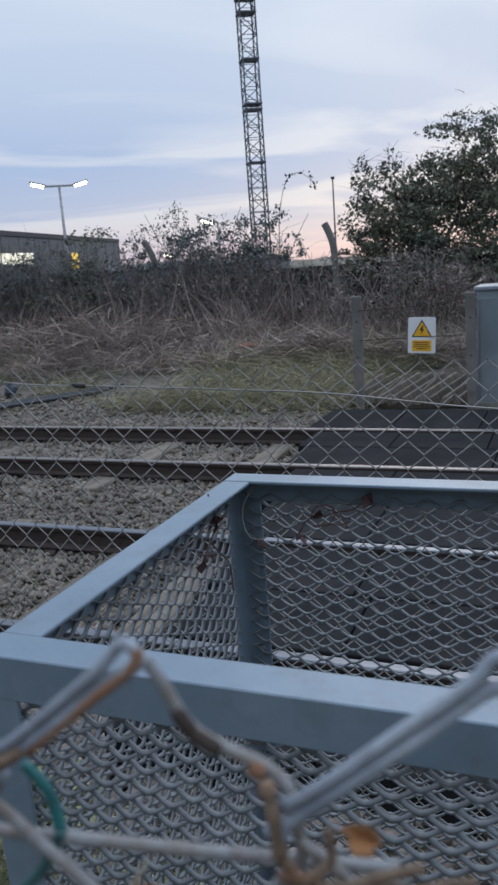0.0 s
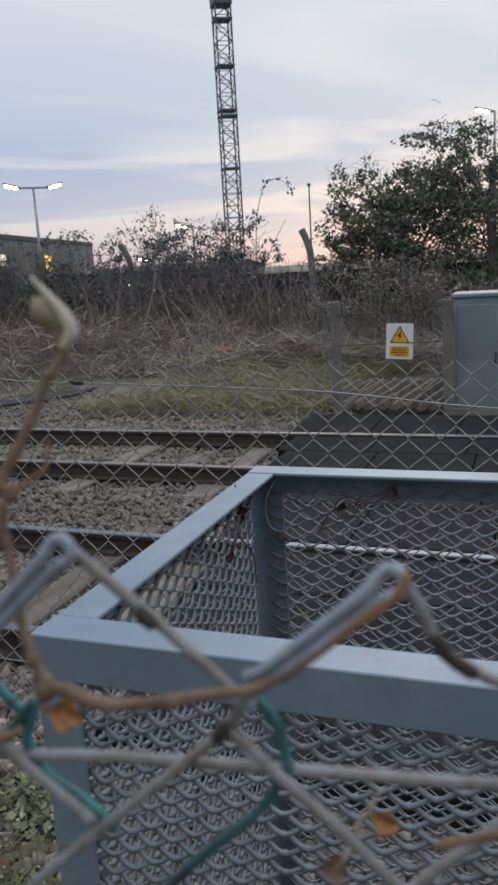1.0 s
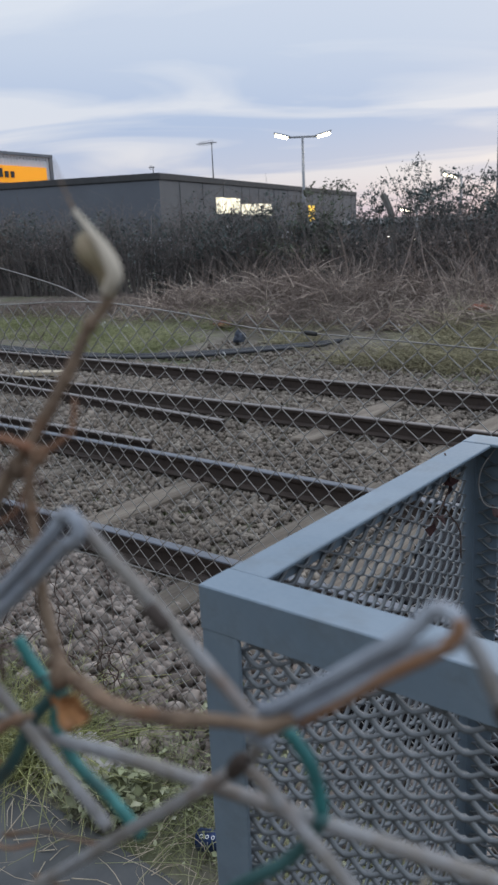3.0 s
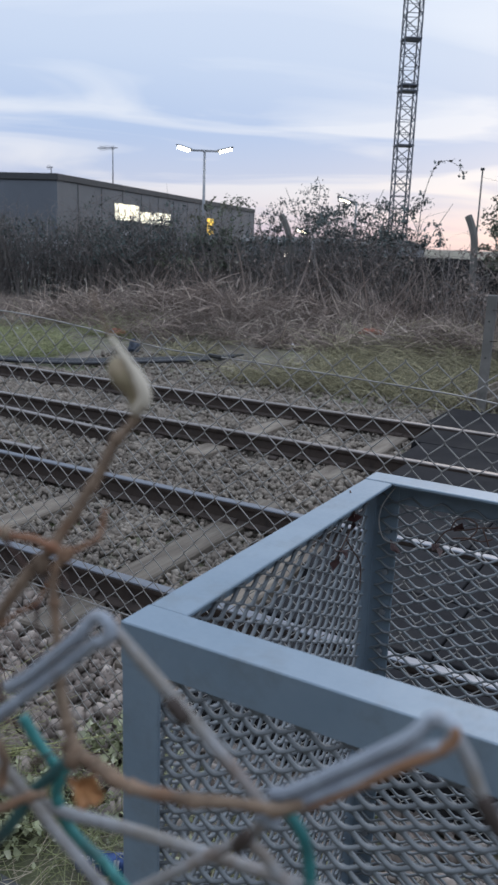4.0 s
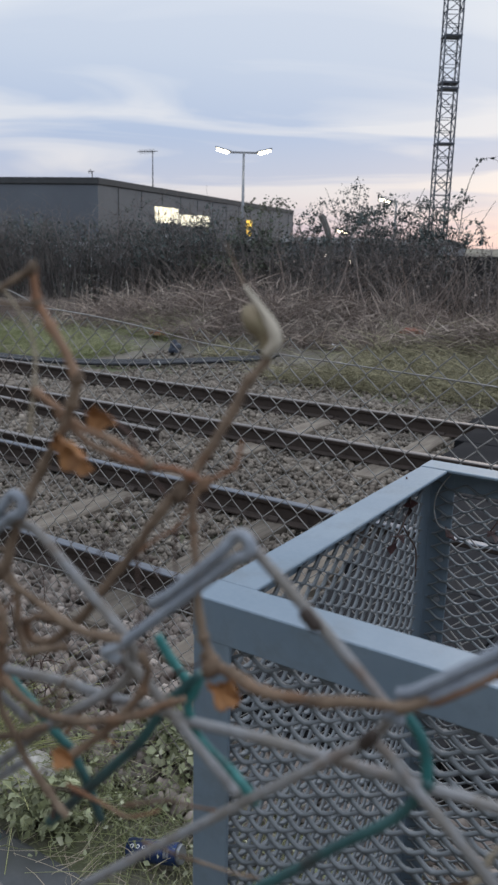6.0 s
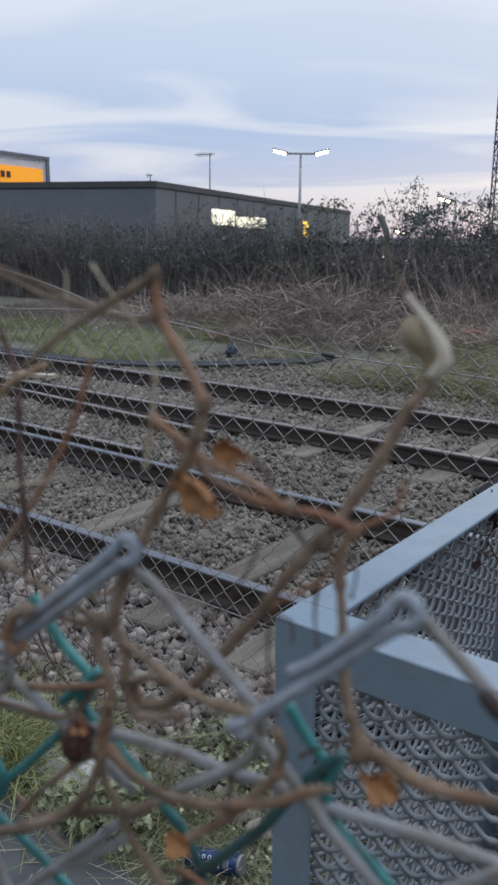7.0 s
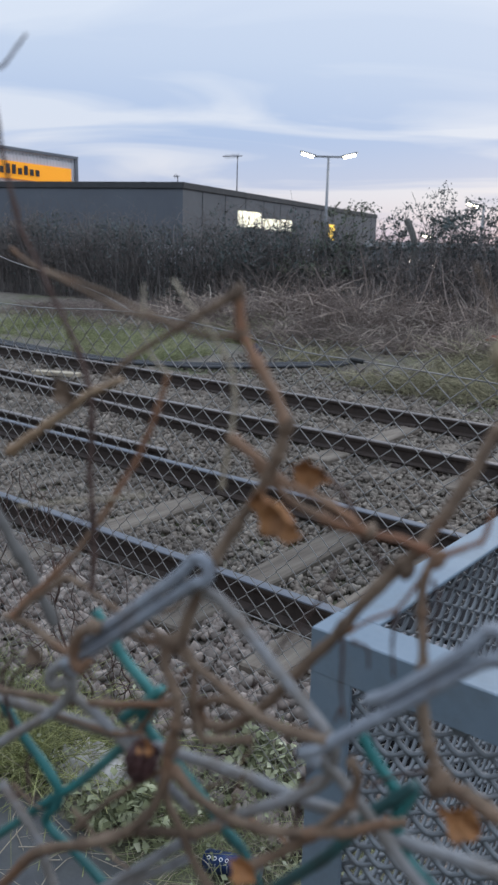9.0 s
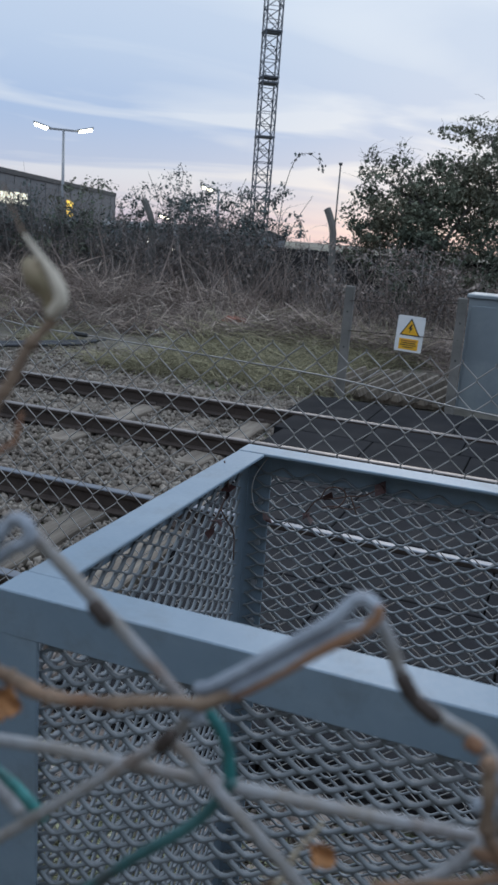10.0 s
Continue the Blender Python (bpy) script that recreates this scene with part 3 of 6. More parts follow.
# a dry tendril that clings to the cage
tendril = thing("dry_tendril", "thin dark dry climber caught on the cage mesh", "climber", pose(0, 0, 0))
SIDE_STEMS = ([(-0.004, -2.225, 1.470), (0.004, -2.228, 1.452), (0.003, -2.221, 1.425), (0.004, -2.24, 1.408), (0.003, -2.262, 1.392)], [(0.004, -2.262, 1.392), (0.003, -2.275, 1.384), (0.004, -2.288, 1.378)], [(0.004, -2.245, 1.402), (0.003, -2.215, 1.375), (0.004, -2.186, 1.345), (0.004, -2.18, 1.30)])
BACK_STEMS = ([(0.097, -2.122, 1.378), (0.114, -2.121, 1.403), (0.14, -2.121, 1.409), (0.162, -2.121, 1.417), (0.185, -2.121, 1.422), (0.206, -2.122, 1.437)], [(0.118, -2.121, 1.404), (0.128, -2.124, 1.424), (0.148, -2.124, 1.428), (0.158, -2.121, 1.417), (0.15, -2.124, 1.40), (0.135, -2.122, 1.392)], [(0.123, -2.121, 1.392), (0.145, -2.123, 1.398), (0.165, -2.123, 1.397), (0.182, -2.122, 1.404)], [(0.165, -2.121, 1.418), (0.172, -2.124, 1.405), (0.177, -2.122, 1.392)])
for p in SIDE_STEMS + BACK_STEMS:
    part("stem", tubes("stem", [smooth_path(p, 5)], 0.0012, M_TWIGDARK, 5), tendril)
for q in ((0.005, -2.262, 1.392), (0.005, -2.275, 1.386), (0.006, -2.255, 1.384), (0.005, -2.285, 1.380), (0.005, -2.222, 1.428), (0.005, -2.228, 1.418), (0.034, -2.118, 1.358), (0.036, -2.12, 1.352), (0.098, -2.124, 1.376), (0.102, -2.124, 1.37), (0.209, -2.122, 1.438), (0.214, -2.123, 1.441), (0.13, -2.123, 1.412)):
    part("leaf", from_arrays("leaf", *leaves(np.array([q]), 0.022, 0.75), M_MAROON), tendril, "shrivelled dark red leaf")
loop_wire = thing("wire_tie", "loop of pale wire hanging on the cage corner", "wire", data=tubes("wire_tie", [smooth_path([(0.03, -2.12, 1.46), (0.016, -2.14, 1.43), (0.012, -2.14, 1.40), (0.022, -2.14, 1.375), (0.045, -2.14, 1.372)])], 0.0011, M_FWIRE, 5))

# ---- chain-link fences ----


def zigzag(x0, x1, top, bottom, pitch, y_of, wobble, z_off=0.0, depth_off=0.0028):
    """Chain-link: neighbouring wires zigzag down and hook into each other at every turn."""
    half = pitch / 2
    paths = []
    for i in range(int((x1 - x0) / half)):
        pts, j, z = [], 0, top - (0 if i % 2 == 0 else 0)
        xa, xb = x0 + i * half, x0 + (i + 1) * half
        while z > bottom:
            at_b = (j + i) % 2 == 1
            x = xb if at_b else xa
            inward = -1 if at_b else 1
            jit = noise.noise_vector(Vector((x * 3.1, 0.7, z * 2.3))) * wobble
            yy = y_of(x, z)
            for dz, over in ((0.10, 1), (-0.10, -1)):
                pts.append((x - inward * 0.003 + inward * half * 0.10 + jit.x, yy + over * depth_off * (1 if at_b else -1) + jit.y, z + dz * half + jit.z))
            z -= half
            j += 1
        paths.append(pts)
    return paths


def far_y(x, z):
    return -1.15 + 0.02 * math.sin(x * 1.3) + 0.012 * (1.5 - z)


far_fence = thing("chain_link_fence", "dull grey chain-link fence with an open knuckled top beside the track", "fence", pose(0, 0, 0))
far_paths = zigzag(-5.1, 2.2, 1.515, -0.28, 0.0855, far_y, 0.010)
vv, ff = [], []
for p in far_paths:
    p = np.array([p])
    p[:, :, 2] += np.interp(p[:, :, 0], [-5, -2.6, -1.8, -1.1, 3], [0.03, 0.0, 0.015, 0.0, 0.0]) * np.clip((p[:, :, 2] - 0.6), 0, 1)
    v, f = sticks(p, np.full(p.shape[:2], 0.0020), 5)
    ff.append(f + sum(len(a) for a in vv))
    vv.append(v)
tagged(part("wire_mesh", from_arrays("wire_mesh", np.concatenate(vv), np.concatenate(ff), M_FWIRE, True), far_fence), kind="stuff")
TOPWIRE = [(-5.2, 1.60), (-4.0, 1.56), (-3.0, 1.53), (-2.5, 1.523), (-2.1, 1.541), (-1.8, 1.541), (-1.45, 1.512), (-1.15, 1.474), (-0.8, 1.462), (-0.4, 1.447), (-0.11, 1.433), (0.307, 1.391), (0.9, 1.37), (2.2, 1.36)]
part("line_wire", tubes("line_wire", [smooth_path([(x, -1.158, z) for x, z in TOPWIRE], 4)], 0.0023, M_FWIRE, 6), far_fence, "slack pale line wire")
part("line_wire", tubes("line_wire", [smooth_path([(-3.3, -1.15, 1.90), (-2.78, -1.15, 1.73), (-2.4, -1.15, 1.661), (-2.1, -1.15, 1.60), (-1.93, -1.15, 1.543)], 4)], 0.0022, M_FWIRE, 6), far_fence, "loose end of wire")
part("line_wire", tubes("line_wire", [smooth_path([(-5.2, -1.142, 0.50), (-3.8, -1.142, 0.47), (-2.6, -1.142, 0.46), (-1.85, -1.142, 0.49), (-0.6, -1.142, 0.48), (2.1, -1.142, 0.50)], 6)], 0.0024, M_FWIRE, 6), far_fence, "taut middle line wire")
knot = box("knot", (0.05, 0.016, 0.014), M_BLACK, 0.006)
part("wire_joint", knot, far_fence, "dark bound joint in the line wire", pose(-0.93, -1.158, 1.466, 0, 3, 0))
for x in (-4.9, 2.1):
    part("fence_post", box("fence_post", (0.06, 0.06, 1.95), M_CONC, 0.006), far_fence, at=pose(x, -1.11, 0.72))


def near_y(x):
    """The plane of the near fence, which stands slightly askew to the track."""
    return -3.105 + 0.2 * (x - 0.292)


# a dead climber on the trackside fence
climber = thing("dead_climber", "dead leafless climber with thin dark stems on the trackside fence", "climber", pose(0, 0, 0))
part("stem", tubes("stem", [smooth_path([(-2.22, -1.17, -0.24), (-2.19, -1.17, -0.138), (-2.30, -1.175, -0.05), (-2.365, -1.17, 0.008), (-2.42, -1.165, 0.10), (-2.436, -1.17, 0.187), (-2.40, -1.17, 0.29), (-2.45, -1.165, 0.40)], 5)], 0.0055, M_TWIGDARK, 6), climber)
climb_rng = random.Random(5)
for k in range(44):
    x, z = climb_rng.uniform(-2.95, -1.85), climb_rng.uniform(-0.22, 0.55)
    if z > 0.25 and x > -2.2:
        x -= 0.6
    way, pts = climb_rng.uniform(0.2, 2.9), []
    for q in range(6):
        pts.append((x, -1.172 + climb_rng.uniform(-0.012, 0.03), max(z, -0.2)))
        way += climb_rng.uniform(-0.7, 0.7)
        x, z = x + 0.055 * math.cos(way), z + 0.055 * math.sin(way)
    part("shoot", tubes("shoot", [smooth_path(pts, 3)], climb_rng.uniform(0.0012, 0.0032), M_TWIGDARK, 5), climber)


P = 0.0913
grey_fence = thing("chain_link_fence", "old grey galvanised chain-link fence with twisted wire ends on top", "fence", pose(0, 0, 0))


def strand(parent, name, pts, r, mat, d0, d1, label):
    """One bent fence wire through (x, z) places in the fence's plane, d0 to d1 behind it, with slightly uneven thickness."""
    n = max(1, len(pts) - 1)
    path = smooth_path([(x, near_y(x) + d0 + (d1 - d0) * k / n, z) for k, (x, z) in enumerate(pts)], 6)
    rad = [r * (1 + 0.10 * noise.noise(p * 140)) for p in path]
    return part(name, mesh_of(name, *tube_arrays(path, rad, 9), mat, True), parent, label)


def grey(name, pts, r0, r1, mat, d0=0.0, d1=0.0):
    strand(grey_fence, name, pts, r0, mat, d0, d1, "slack line wire" if name == "line_wire" else "")


grey("wire", [(0.167, 1.6704), (0.1558, 1.6627), (0.1466, 1.655), (0.1473, 1.6499), (0.153, 1.6531)], 0.0019, 0.0019, M_WIRE, -0.004, -0.002)
grey("wire", [(0.158, 1.6652), (0.1527, 1.6587), (0.1527, 1.6488), (0.1419, 1.6355), (0.128, 1.6244), (0.0887, 1.5922), (0.0465, 1.5573)], 0.0019, 0.0019, M_WIRE, -0.002, 0.004)
grey("wire", [(0.1961, 1.7019), (0.1984, 1.6976), (0.2092, 1.6964), (0.2211, 1.6855), (0.23, 1.6763), (0.2412, 1.6654), (0.2462, 1.6591), (0.2474, 1.6534), (0.2443, 1.6437), (0.2351, 1.6346), (0.221, 1.6242), (0.2058, 1.6113), (0.1859, 1.5918), (0.1611, 1.5665), (0.1286, 1.5338)], 0.0019, 0.0019, M_WIRE, 0, 0.006)
grey("wire", [(0.2425, 1.6524), (0.2472, 1.65), (0.2528, 1.6455), (0.2611, 1.6369), (0.2694, 1.6279), (0.2792, 1.6187), (0.289, 1.6088)], 0.0019, 0.0019, M_WIRE, 0.002, 0.002)
grey("wire", [(0.291, 1.7059), (0.2968, 1.6997), (0.3127, 1.6837), (0.3249, 1.6709), (0.3362, 1.6583), (0.3388, 1.6522), (0.3338, 1.6431), (0.3267, 1.6364), (0.2974, 1.6108), (0.2747, 1.5906), (0.2477, 1.5667), (0.2185, 1.5403)], 0.0019, 0.0019, M_WIRE, 0, 0.008)
grey("wire", [(0.3351, 1.6434), (0.3398, 1.6395), (0.3495, 1.6286), (0.3673, 1.6103), (0.3813, 1.594), (0.3914, 1.5805)], 0.0019, 0.0019, M_WIRE, 0.002, 0.004)
grey("wire", [(0.3894, 1.693), (0.3929, 1.6869), (0.3998, 1.6722), (0.4103, 1.6645), (0.4192, 1.66), (0.4258, 1.6519), (0.4274, 1.638), (0.4273, 1.6295), (0.4142, 1.6123), (0.3955, 1.5945), (0.3757, 1.5745)], 0.002, 0.0021, M_WIRE, 0, 0.006)
grey("wire", [(0.4279, 1.6361), (0.437, 1.6277), (0.4484, 1.6137), (0.4581, 1.601)], 0.0019, 0.0019, M_WIRE, 0.002, 0.004)
grey("wire", [(0.1492, 1.6453), (0.1582, 1.6396), (0.1729, 1.6281), (0.1817, 1.6202), (0.1949, 1.609)], 0.0019, 0.0019, M_WIRE, 0.002, 0.01)
grey("wire", [(0.112, 1.5946), (0.1227, 1.5836), (0.13, 1.5744), (0.1373, 1.5558), (0.1453, 1.5403)], 0.0019, 0.0019, M_WIRE, 0.004, 0.004)
grey("wire", [(0.1552, 1.5611), (0.175, 1.5761), (0.1962, 1.594)], 0.0018, 0.0018, M_WIRE, 0.006, 0.006)
grey("line_wire", [(0.0242, 1.6261), (0.0908, 1.6271), (0.1524, 1.6295), (0.1921, 1.6307), (0.2106, 1.6311), (0.2251, 1.63), (0.233, 1.6289), (0.2484, 1.6294), (0.2649, 1.6273), (0.2837, 1.6275), (0.3033, 1.6271), (0.3651, 1.6244), (0.3933, 1.623), (0.424, 1.622), (0.4532, 1.6208)], 0.0021, 0.0021, M_WIRE, 0.009, 0.012)

# doubled, twisted wire ends: a tight eye at the tip, one leg shorter than the other
ENDS = [((0.1555, 1.6622), (0.2082, 1.7085)), ((0.2431, 1.6582), (0.2938, 1.7072)), ((0.3426, 1.6596), (0.3888, 1.6975)), ((0.4240, 1.6453), (0.4860, 1.6955))]
ENDS += [((0.4240 + P * k, 1.6453), (0.4860 + P * k, 1.6955)) for k in range(1, 7)]
for k, (l, t) in enumerate(ENDS):
    low, tip = Vector((l[0], near_y(l[0]) - 0.004, l[1])), Vector((t[0], near_y(t[0]) - 0.004, t[1]))
    run = tip - low
    ahead = run.normalized()
    nrm = Vector((-ahead.z, 0, ahead.x))
    back = Vector((0, 0.0012, 0))
    start = 0.36 if k == 1 else 0.06
    eye = tip - ahead * 0.0036
    ring = [eye + (ahead * math.cos(a) + nrm * math.sin(a)) * 0.0038 + back * (0.5 + a / 6) for a in (1.9, 1.2, 0.5, -0.2, -0.9, -1.6, -2.2)]
    loop = [low + run * start + nrm * 0.0034 + back, low + run * (start + 0.12) + nrm * 0.0021, low + run * 0.62 + nrm * 0.0020, eye - ahead * 0.008 + nrm * 0.0022] + ring + [eye - ahead * 0.009 - nrm * 0.0021 + back, low + run * 0.5 - nrm * 0.0020, low + run * 0.08 - nrm * 0.0013, low - run * 0.03, low - run * 0.02 + Vector((0.003, 0.003, -0.004))]
    part("twisted_end", tubes("twisted_end", [smooth_path(loop, 5)], 0.0020, M_ZINC, 9), grey_fence, "doubled wire end with a tight loop")
    if k in (2, 6):
        off = nrm * -0.0032 - Vector((0, 0.0006, 0))
        part("rust_streak", tubes("rust_streak", [smooth_path([low + run * 0.22 + off * 0.9, low + run * 0.45 + off, low + run * 0.7 + off, tip - ahead * 0.006 + off * 1.15, tip - ahead * 0.0005 + off * 0.8, tip + ahead * 0.0012], 5)], 0.0016, M_ORUST, 8), grey_fence, "orange rust along the wire")
# crusted rust where neighbouring wires have rubbed
for x0, z0, x1, z1, m in ((0.3110, 1.6855, 0.3165, 1.6797, M_RUST), (0.3970, 1.678, 0.4015, 1.6705, M_RUST), (0.4012, 1.671, 0.4085, 1.6658, M_RUST), (0.4165, 1.6612, 0.4205, 1.6590, M_ORUST), (0.3362, 1.648, 0.3325, 1.642, M_RUST)):
    mid = ((x0 + x1) / 2, (z0 + z1) / 2)
    path = smooth_path([(x, near_y(x) - 0.0006, z) for x, z in ((x0, z0), mid, (x1, z1))], 3)
    part("rust_scar", mesh_of("rust_scar", *tube_arrays(path, [0.0018, 0.0022, 0.0024, 0.0022, 0.0024, 0.0022, 0.0018], 9), m, True), grey_fence, "dark crusted rust" if m is M_RUST else "orange rust")
for p in zigzag(-0.75, 1.2, 1.535, -0.2, P, lambda x, z: near_y(x) + 0.006, 0.007):
    tagged(part("wire", tubes("wire", [smooth_path(p[:60], 2)], 0.0019, M_WIRE, 6), grey_fence), kind="stuff")

green_fence = thing("chain_link_fence", "torn green plastic-coated chain-link fence behind the grey one", "fence", pose(0, 0, 0))


def green(name, pts, r0, r1, mat, d0=0.0, d1=0.0):
    strand(green_fence, name, pts, r0, mat, d0, d1, "")


green("wire", [(0.152, 1.6746), (0.159, 1.6653), (0.1656, 1.6575), (0.1749, 1.6497), (0.1767, 1.6447), (0.1681, 1.6303), (0.161, 1.6211), (0.1432, 1.6015), (0.1256, 1.5851), (0.093, 1.5531)], 0.0019, 0.0019, M_GREEN, 0.012, 0.012)
green("wire", [(0.0918, 1.6399), (0.116, 1.6119), (0.1246, 1.6041), (0.1324, 1.5942), (0.1314, 1.5867), (0.1256, 1.5767), (0.1388, 1.5688), (0.1474, 1.5639), (0.156, 1.5577), (0.1727, 1.5443)], 0.0019, 0.0019, M_GREEN, 0.012, 0.012)
green("wire", [(0.1647, 1.6362), (0.1806, 1.6522), (0.1768, 1.6475), (0.1722, 1.6381), (0.1869, 1.6239), (0.1945, 1.6163), (0.2055, 1.6046), (0.2112, 1.5993), (0.216, 1.5899), (0.2187, 1.5826), (0.2234, 1.5691)], 0.0019, 0.0019, M_GREEN, 0.01, 0.014)
green("wire", [(0.2493, 1.6572), (0.2541, 1.6499), (0.261, 1.6416), (0.2625, 1.638), (0.2615, 1.635)], 0.0019, 0.0019, M_GREEN, 0.014, 0.014)
green("wire", [(0.2692, 1.6478), (0.262, 1.6395), (0.2549, 1.6313), (0.2442, 1.6134), (0.2326, 1.5995), (0.2202, 1.5851), (0.2, 1.5622)], 0.0021, 0.0019, M_DARKGREEN, 0.010, 0.012)
green("wire", [(0.2690, 1.6470), (0.2665, 1.640), (0.2635, 1.633), (0.2665, 1.6221), (0.2734, 1.6143), (0.2795, 1.6093), (0.2895, 1.5978)], 0.0019, 0.0019, M_GREEN, 0.01, 0.014)
green("wire", [(0.3404, 1.6503), (0.347, 1.6409), (0.3494, 1.6283), (0.3485, 1.6235)], 0.0019, 0.0019, M_GREEN, 0.012, 0.012)
green("wire", [(0.351, 1.628), (0.3477, 1.6213), (0.3396, 1.6094), (0.3213, 1.5923), (0.3041, 1.5748), (0.2836, 1.5557)], 0.0019, 0.0019, M_DARKGREEN, 0.010, 0.012)
for i, p in enumerate(zigzag(-0.75, 1.2, 1.53, -0.2, 0.1, lambda x, z: near_y(x) + 0.02, 0.008)):
    if i % 5 == 3 or i % 7 == 4:
        continue
    tagged(part("wire", tubes("wire", [smooth_path(p[:60], 2)], 0.0019, M_GREEN, 6), green_fence), kind="stuff")

# ---- dry vine on the near fences ----
vine = thing("dry_vine", "leafless brown climbing vine woven through the wire fence", "vine", pose(0, 0, 0))


def stem(name, pts, r0, r1, mat, d0=0.0, d1=0.0, label=""):
    """A knobbly dry stem through (x, z) places near the fence's plane, d0 to d1 behind it."""
    last = max(1, len(pts) - 1)
    raw = [Vector((x, near_y(x) + d0 + (d1 - d0) * k / last, z)) for k, (x, z) in enumerate(pts)]
    bent = [raw[0]]
    for a, b in zip(raw, raw[1:]):
        bent += [a.lerp(b, 0.16), a.lerp(b, 0.84)]
    path = smooth_path(bent + [raw[-1]], 5)
    path = [p + noise.noise_vector(p * 95) * (0.0003 + 0.25 * r0) for p in path]
    n = len(path)
    rad = [(r0 + (r1 - r0) * k / (n - 1)) * (1 + 0.26 * noise.noise(p * 190) + 0.12 * noise.noise(p * 520)) for k, p in enumerate(path)]
    for k in range(5, n - 3, 15):
        rad[k] *= 1.4
        rad[k + 1] *= 1.22
        rad[k - 1] *= 1.12
    v, f = tube_arrays(path, rad, 9)
    return part(name, mesh_of(name, v, f, mat, True), vine, label)


stem("stem", [(0.1956, 1.6745), (0.2003, 1.6905), (0.2059, 1.7035), (0.2134, 1.7181), (0.2231, 1.7342), (0.2283, 1.7466), (0.2303, 1.7534)], 0.0019, 0.0016, M_TWIG)
stem("stem", [(0.2303, 1.7534), (0.2264, 1.7618), (0.2196, 1.7721), (0.2153, 1.7777), (0.2144, 1.7839), (0.214, 1.7896)], 0.0017, 0.0013, M_TWIGRED)
stem("shoot", [(0.2142, 1.7893), (0.2071, 1.7845), (0.1978, 1.7778), (0.1861, 1.7699), (0.178, 1.7623)], 0.0013, 0.0007, M_TWIG, 0, -0.01)
stem("shoot", [(0.2153, 1.7775), (0.2034, 1.776), (0.1897, 1.7787), (0.1694, 1.7815), (0.1483, 1.7885), (0.1346, 1.792), (0.1201, 1.7987)], 0.0009, 0.0007, M_TWIG, 0, 0.012)
stem("shoot", [(0.133, 1.7927), (0.1458, 1.7901), (0.1614, 1.7857), (0.1753, 1.781), (0.1886, 1.7776)], 0.0008, 0.0005, M_TWIG, 0.01, 0.01)
stem("stem", [(0.2123, 1.7485), (0.2225, 1.7415), (0.2295, 1.7363), (0.2396, 1.7333), (0.2491, 1.7286), (0.2524, 1.7253)], 0.0015, 0.001, M_TWIGRED, 0, 0.004)
stem("stem", [(0.2174, 1.7399), (0.2285, 1.7302), (0.2402, 1.7256), (0.2502, 1.7238), (0.2591, 1.7234), (0.2667, 1.721), (0.2696, 1.7192)], 0.0012, 0.0013, M_TWIGRED, 0.004, 0.012)
stem("shoot", [(0.2377, 1.7392), (0.2438, 1.7347), (0.2466, 1.7255), (0.2521, 1.7166), (0.257, 1.7098)], 0.0008, 0.0006, M_TWIGDARK, 0.006, 0.012)
stem("stem", [(0.1986, 1.6543), (0.2005, 1.6483), (0.207, 1.6474), (0.2158, 1.6542), (0.2233, 1.6634), (0.2323, 1.6758), (0.2425, 1.6909), (0.2522, 1.7055), (0.2613, 1.7171)], 0.0017, 0.0019, M_TWIG, 0.006, 0.012)
stem("stem", [(0.2613, 1.7171), (0.2681, 1.7298), (0.272, 1.7413), (0.2755, 1.752), (0.2804, 1.7608)], 0.0019, 0.0015, M_TWIG, 0.012, 0.03)
stem("stem", [(0.2694, 1.7214), (0.2668, 1.7129), (0.2678, 1.702), (0.27, 1.6909), (0.2716, 1.6742), (0.2751, 1.6647), (0.2797, 1.6579)], 0.0012, 0.0019, M_TWIG, 0.01, 0.002)
stem("stem", [(0.2759, 1.6615), (0.2801, 1.6586), (0.2882, 1.6566), (0.2979, 1.6543), (0.3059, 1.6545), (0.3239, 1.6579), (0.3431, 1.661), (0.3547, 1.6664)], 0.0024, 0.0016, M_TWIG, 0.002, -0.006)
stem("shoot", [(0.2696, 1.7192), (0.2768, 1.7239), (0.2805, 1.7265), (0.2824, 1.7352)], 0.001, 0.0006, M_TWIGRED, 0.012, 0.012)
stem("shoot", [(0.2438, 1.6899), (0.2532, 1.6976), (0.2598, 1.7018), (0.2673, 1.716), (0.2695, 1.7209)], 0.0006, 0.0006, M_TWIGRED, 0.01, 0.01)
stem("tendril", [(0.2598, 1.7018), (0.2587, 1.69), (0.2602, 1.6809)], 0.0006, 0.0003, M_TWIGDARK, 0.01, 0.01)
stem("tendril", [(0.244, 1.6896), (0.2443, 1.6732), (0.246, 1.6617)], 0.0006, 0.0003, M_TWIGDARK, 0.01, 0.01)
stem("tendril", [(0.2446, 1.6656), (0.2429, 1.6602)], 0.0006, 0.0003, M_TWIGDARK, 0.01, 0.01)
stem("tendril", [(0.2465, 1.6888), (0.2519, 1.6879), (0.2525, 1.6814)], 0.0006, 0.0003, M_TWIGDARK, 0.01, 0.01)
stem("tendril", [(0.2413, 1.7112), (0.2354, 1.6972), (0.2243, 1.681), (0.2135, 1.6595)], 0.0006, 0.0003, M_TWIGDARK, 0.01, 0.01)
stem("tendril", [(0.2555, 1.6424), (0.2624, 1.6487), (0.2711, 1.6538)], 0.0006, 0.0003, M_TWIGDARK, 0.01, 0.01)
stem("tendril", [(0.269, 1.7133), (0.2713, 1.707), (0.2699, 1.6989)], 0.0006, 0.0003, M_TWIGDARK, 0.01, 0.01)
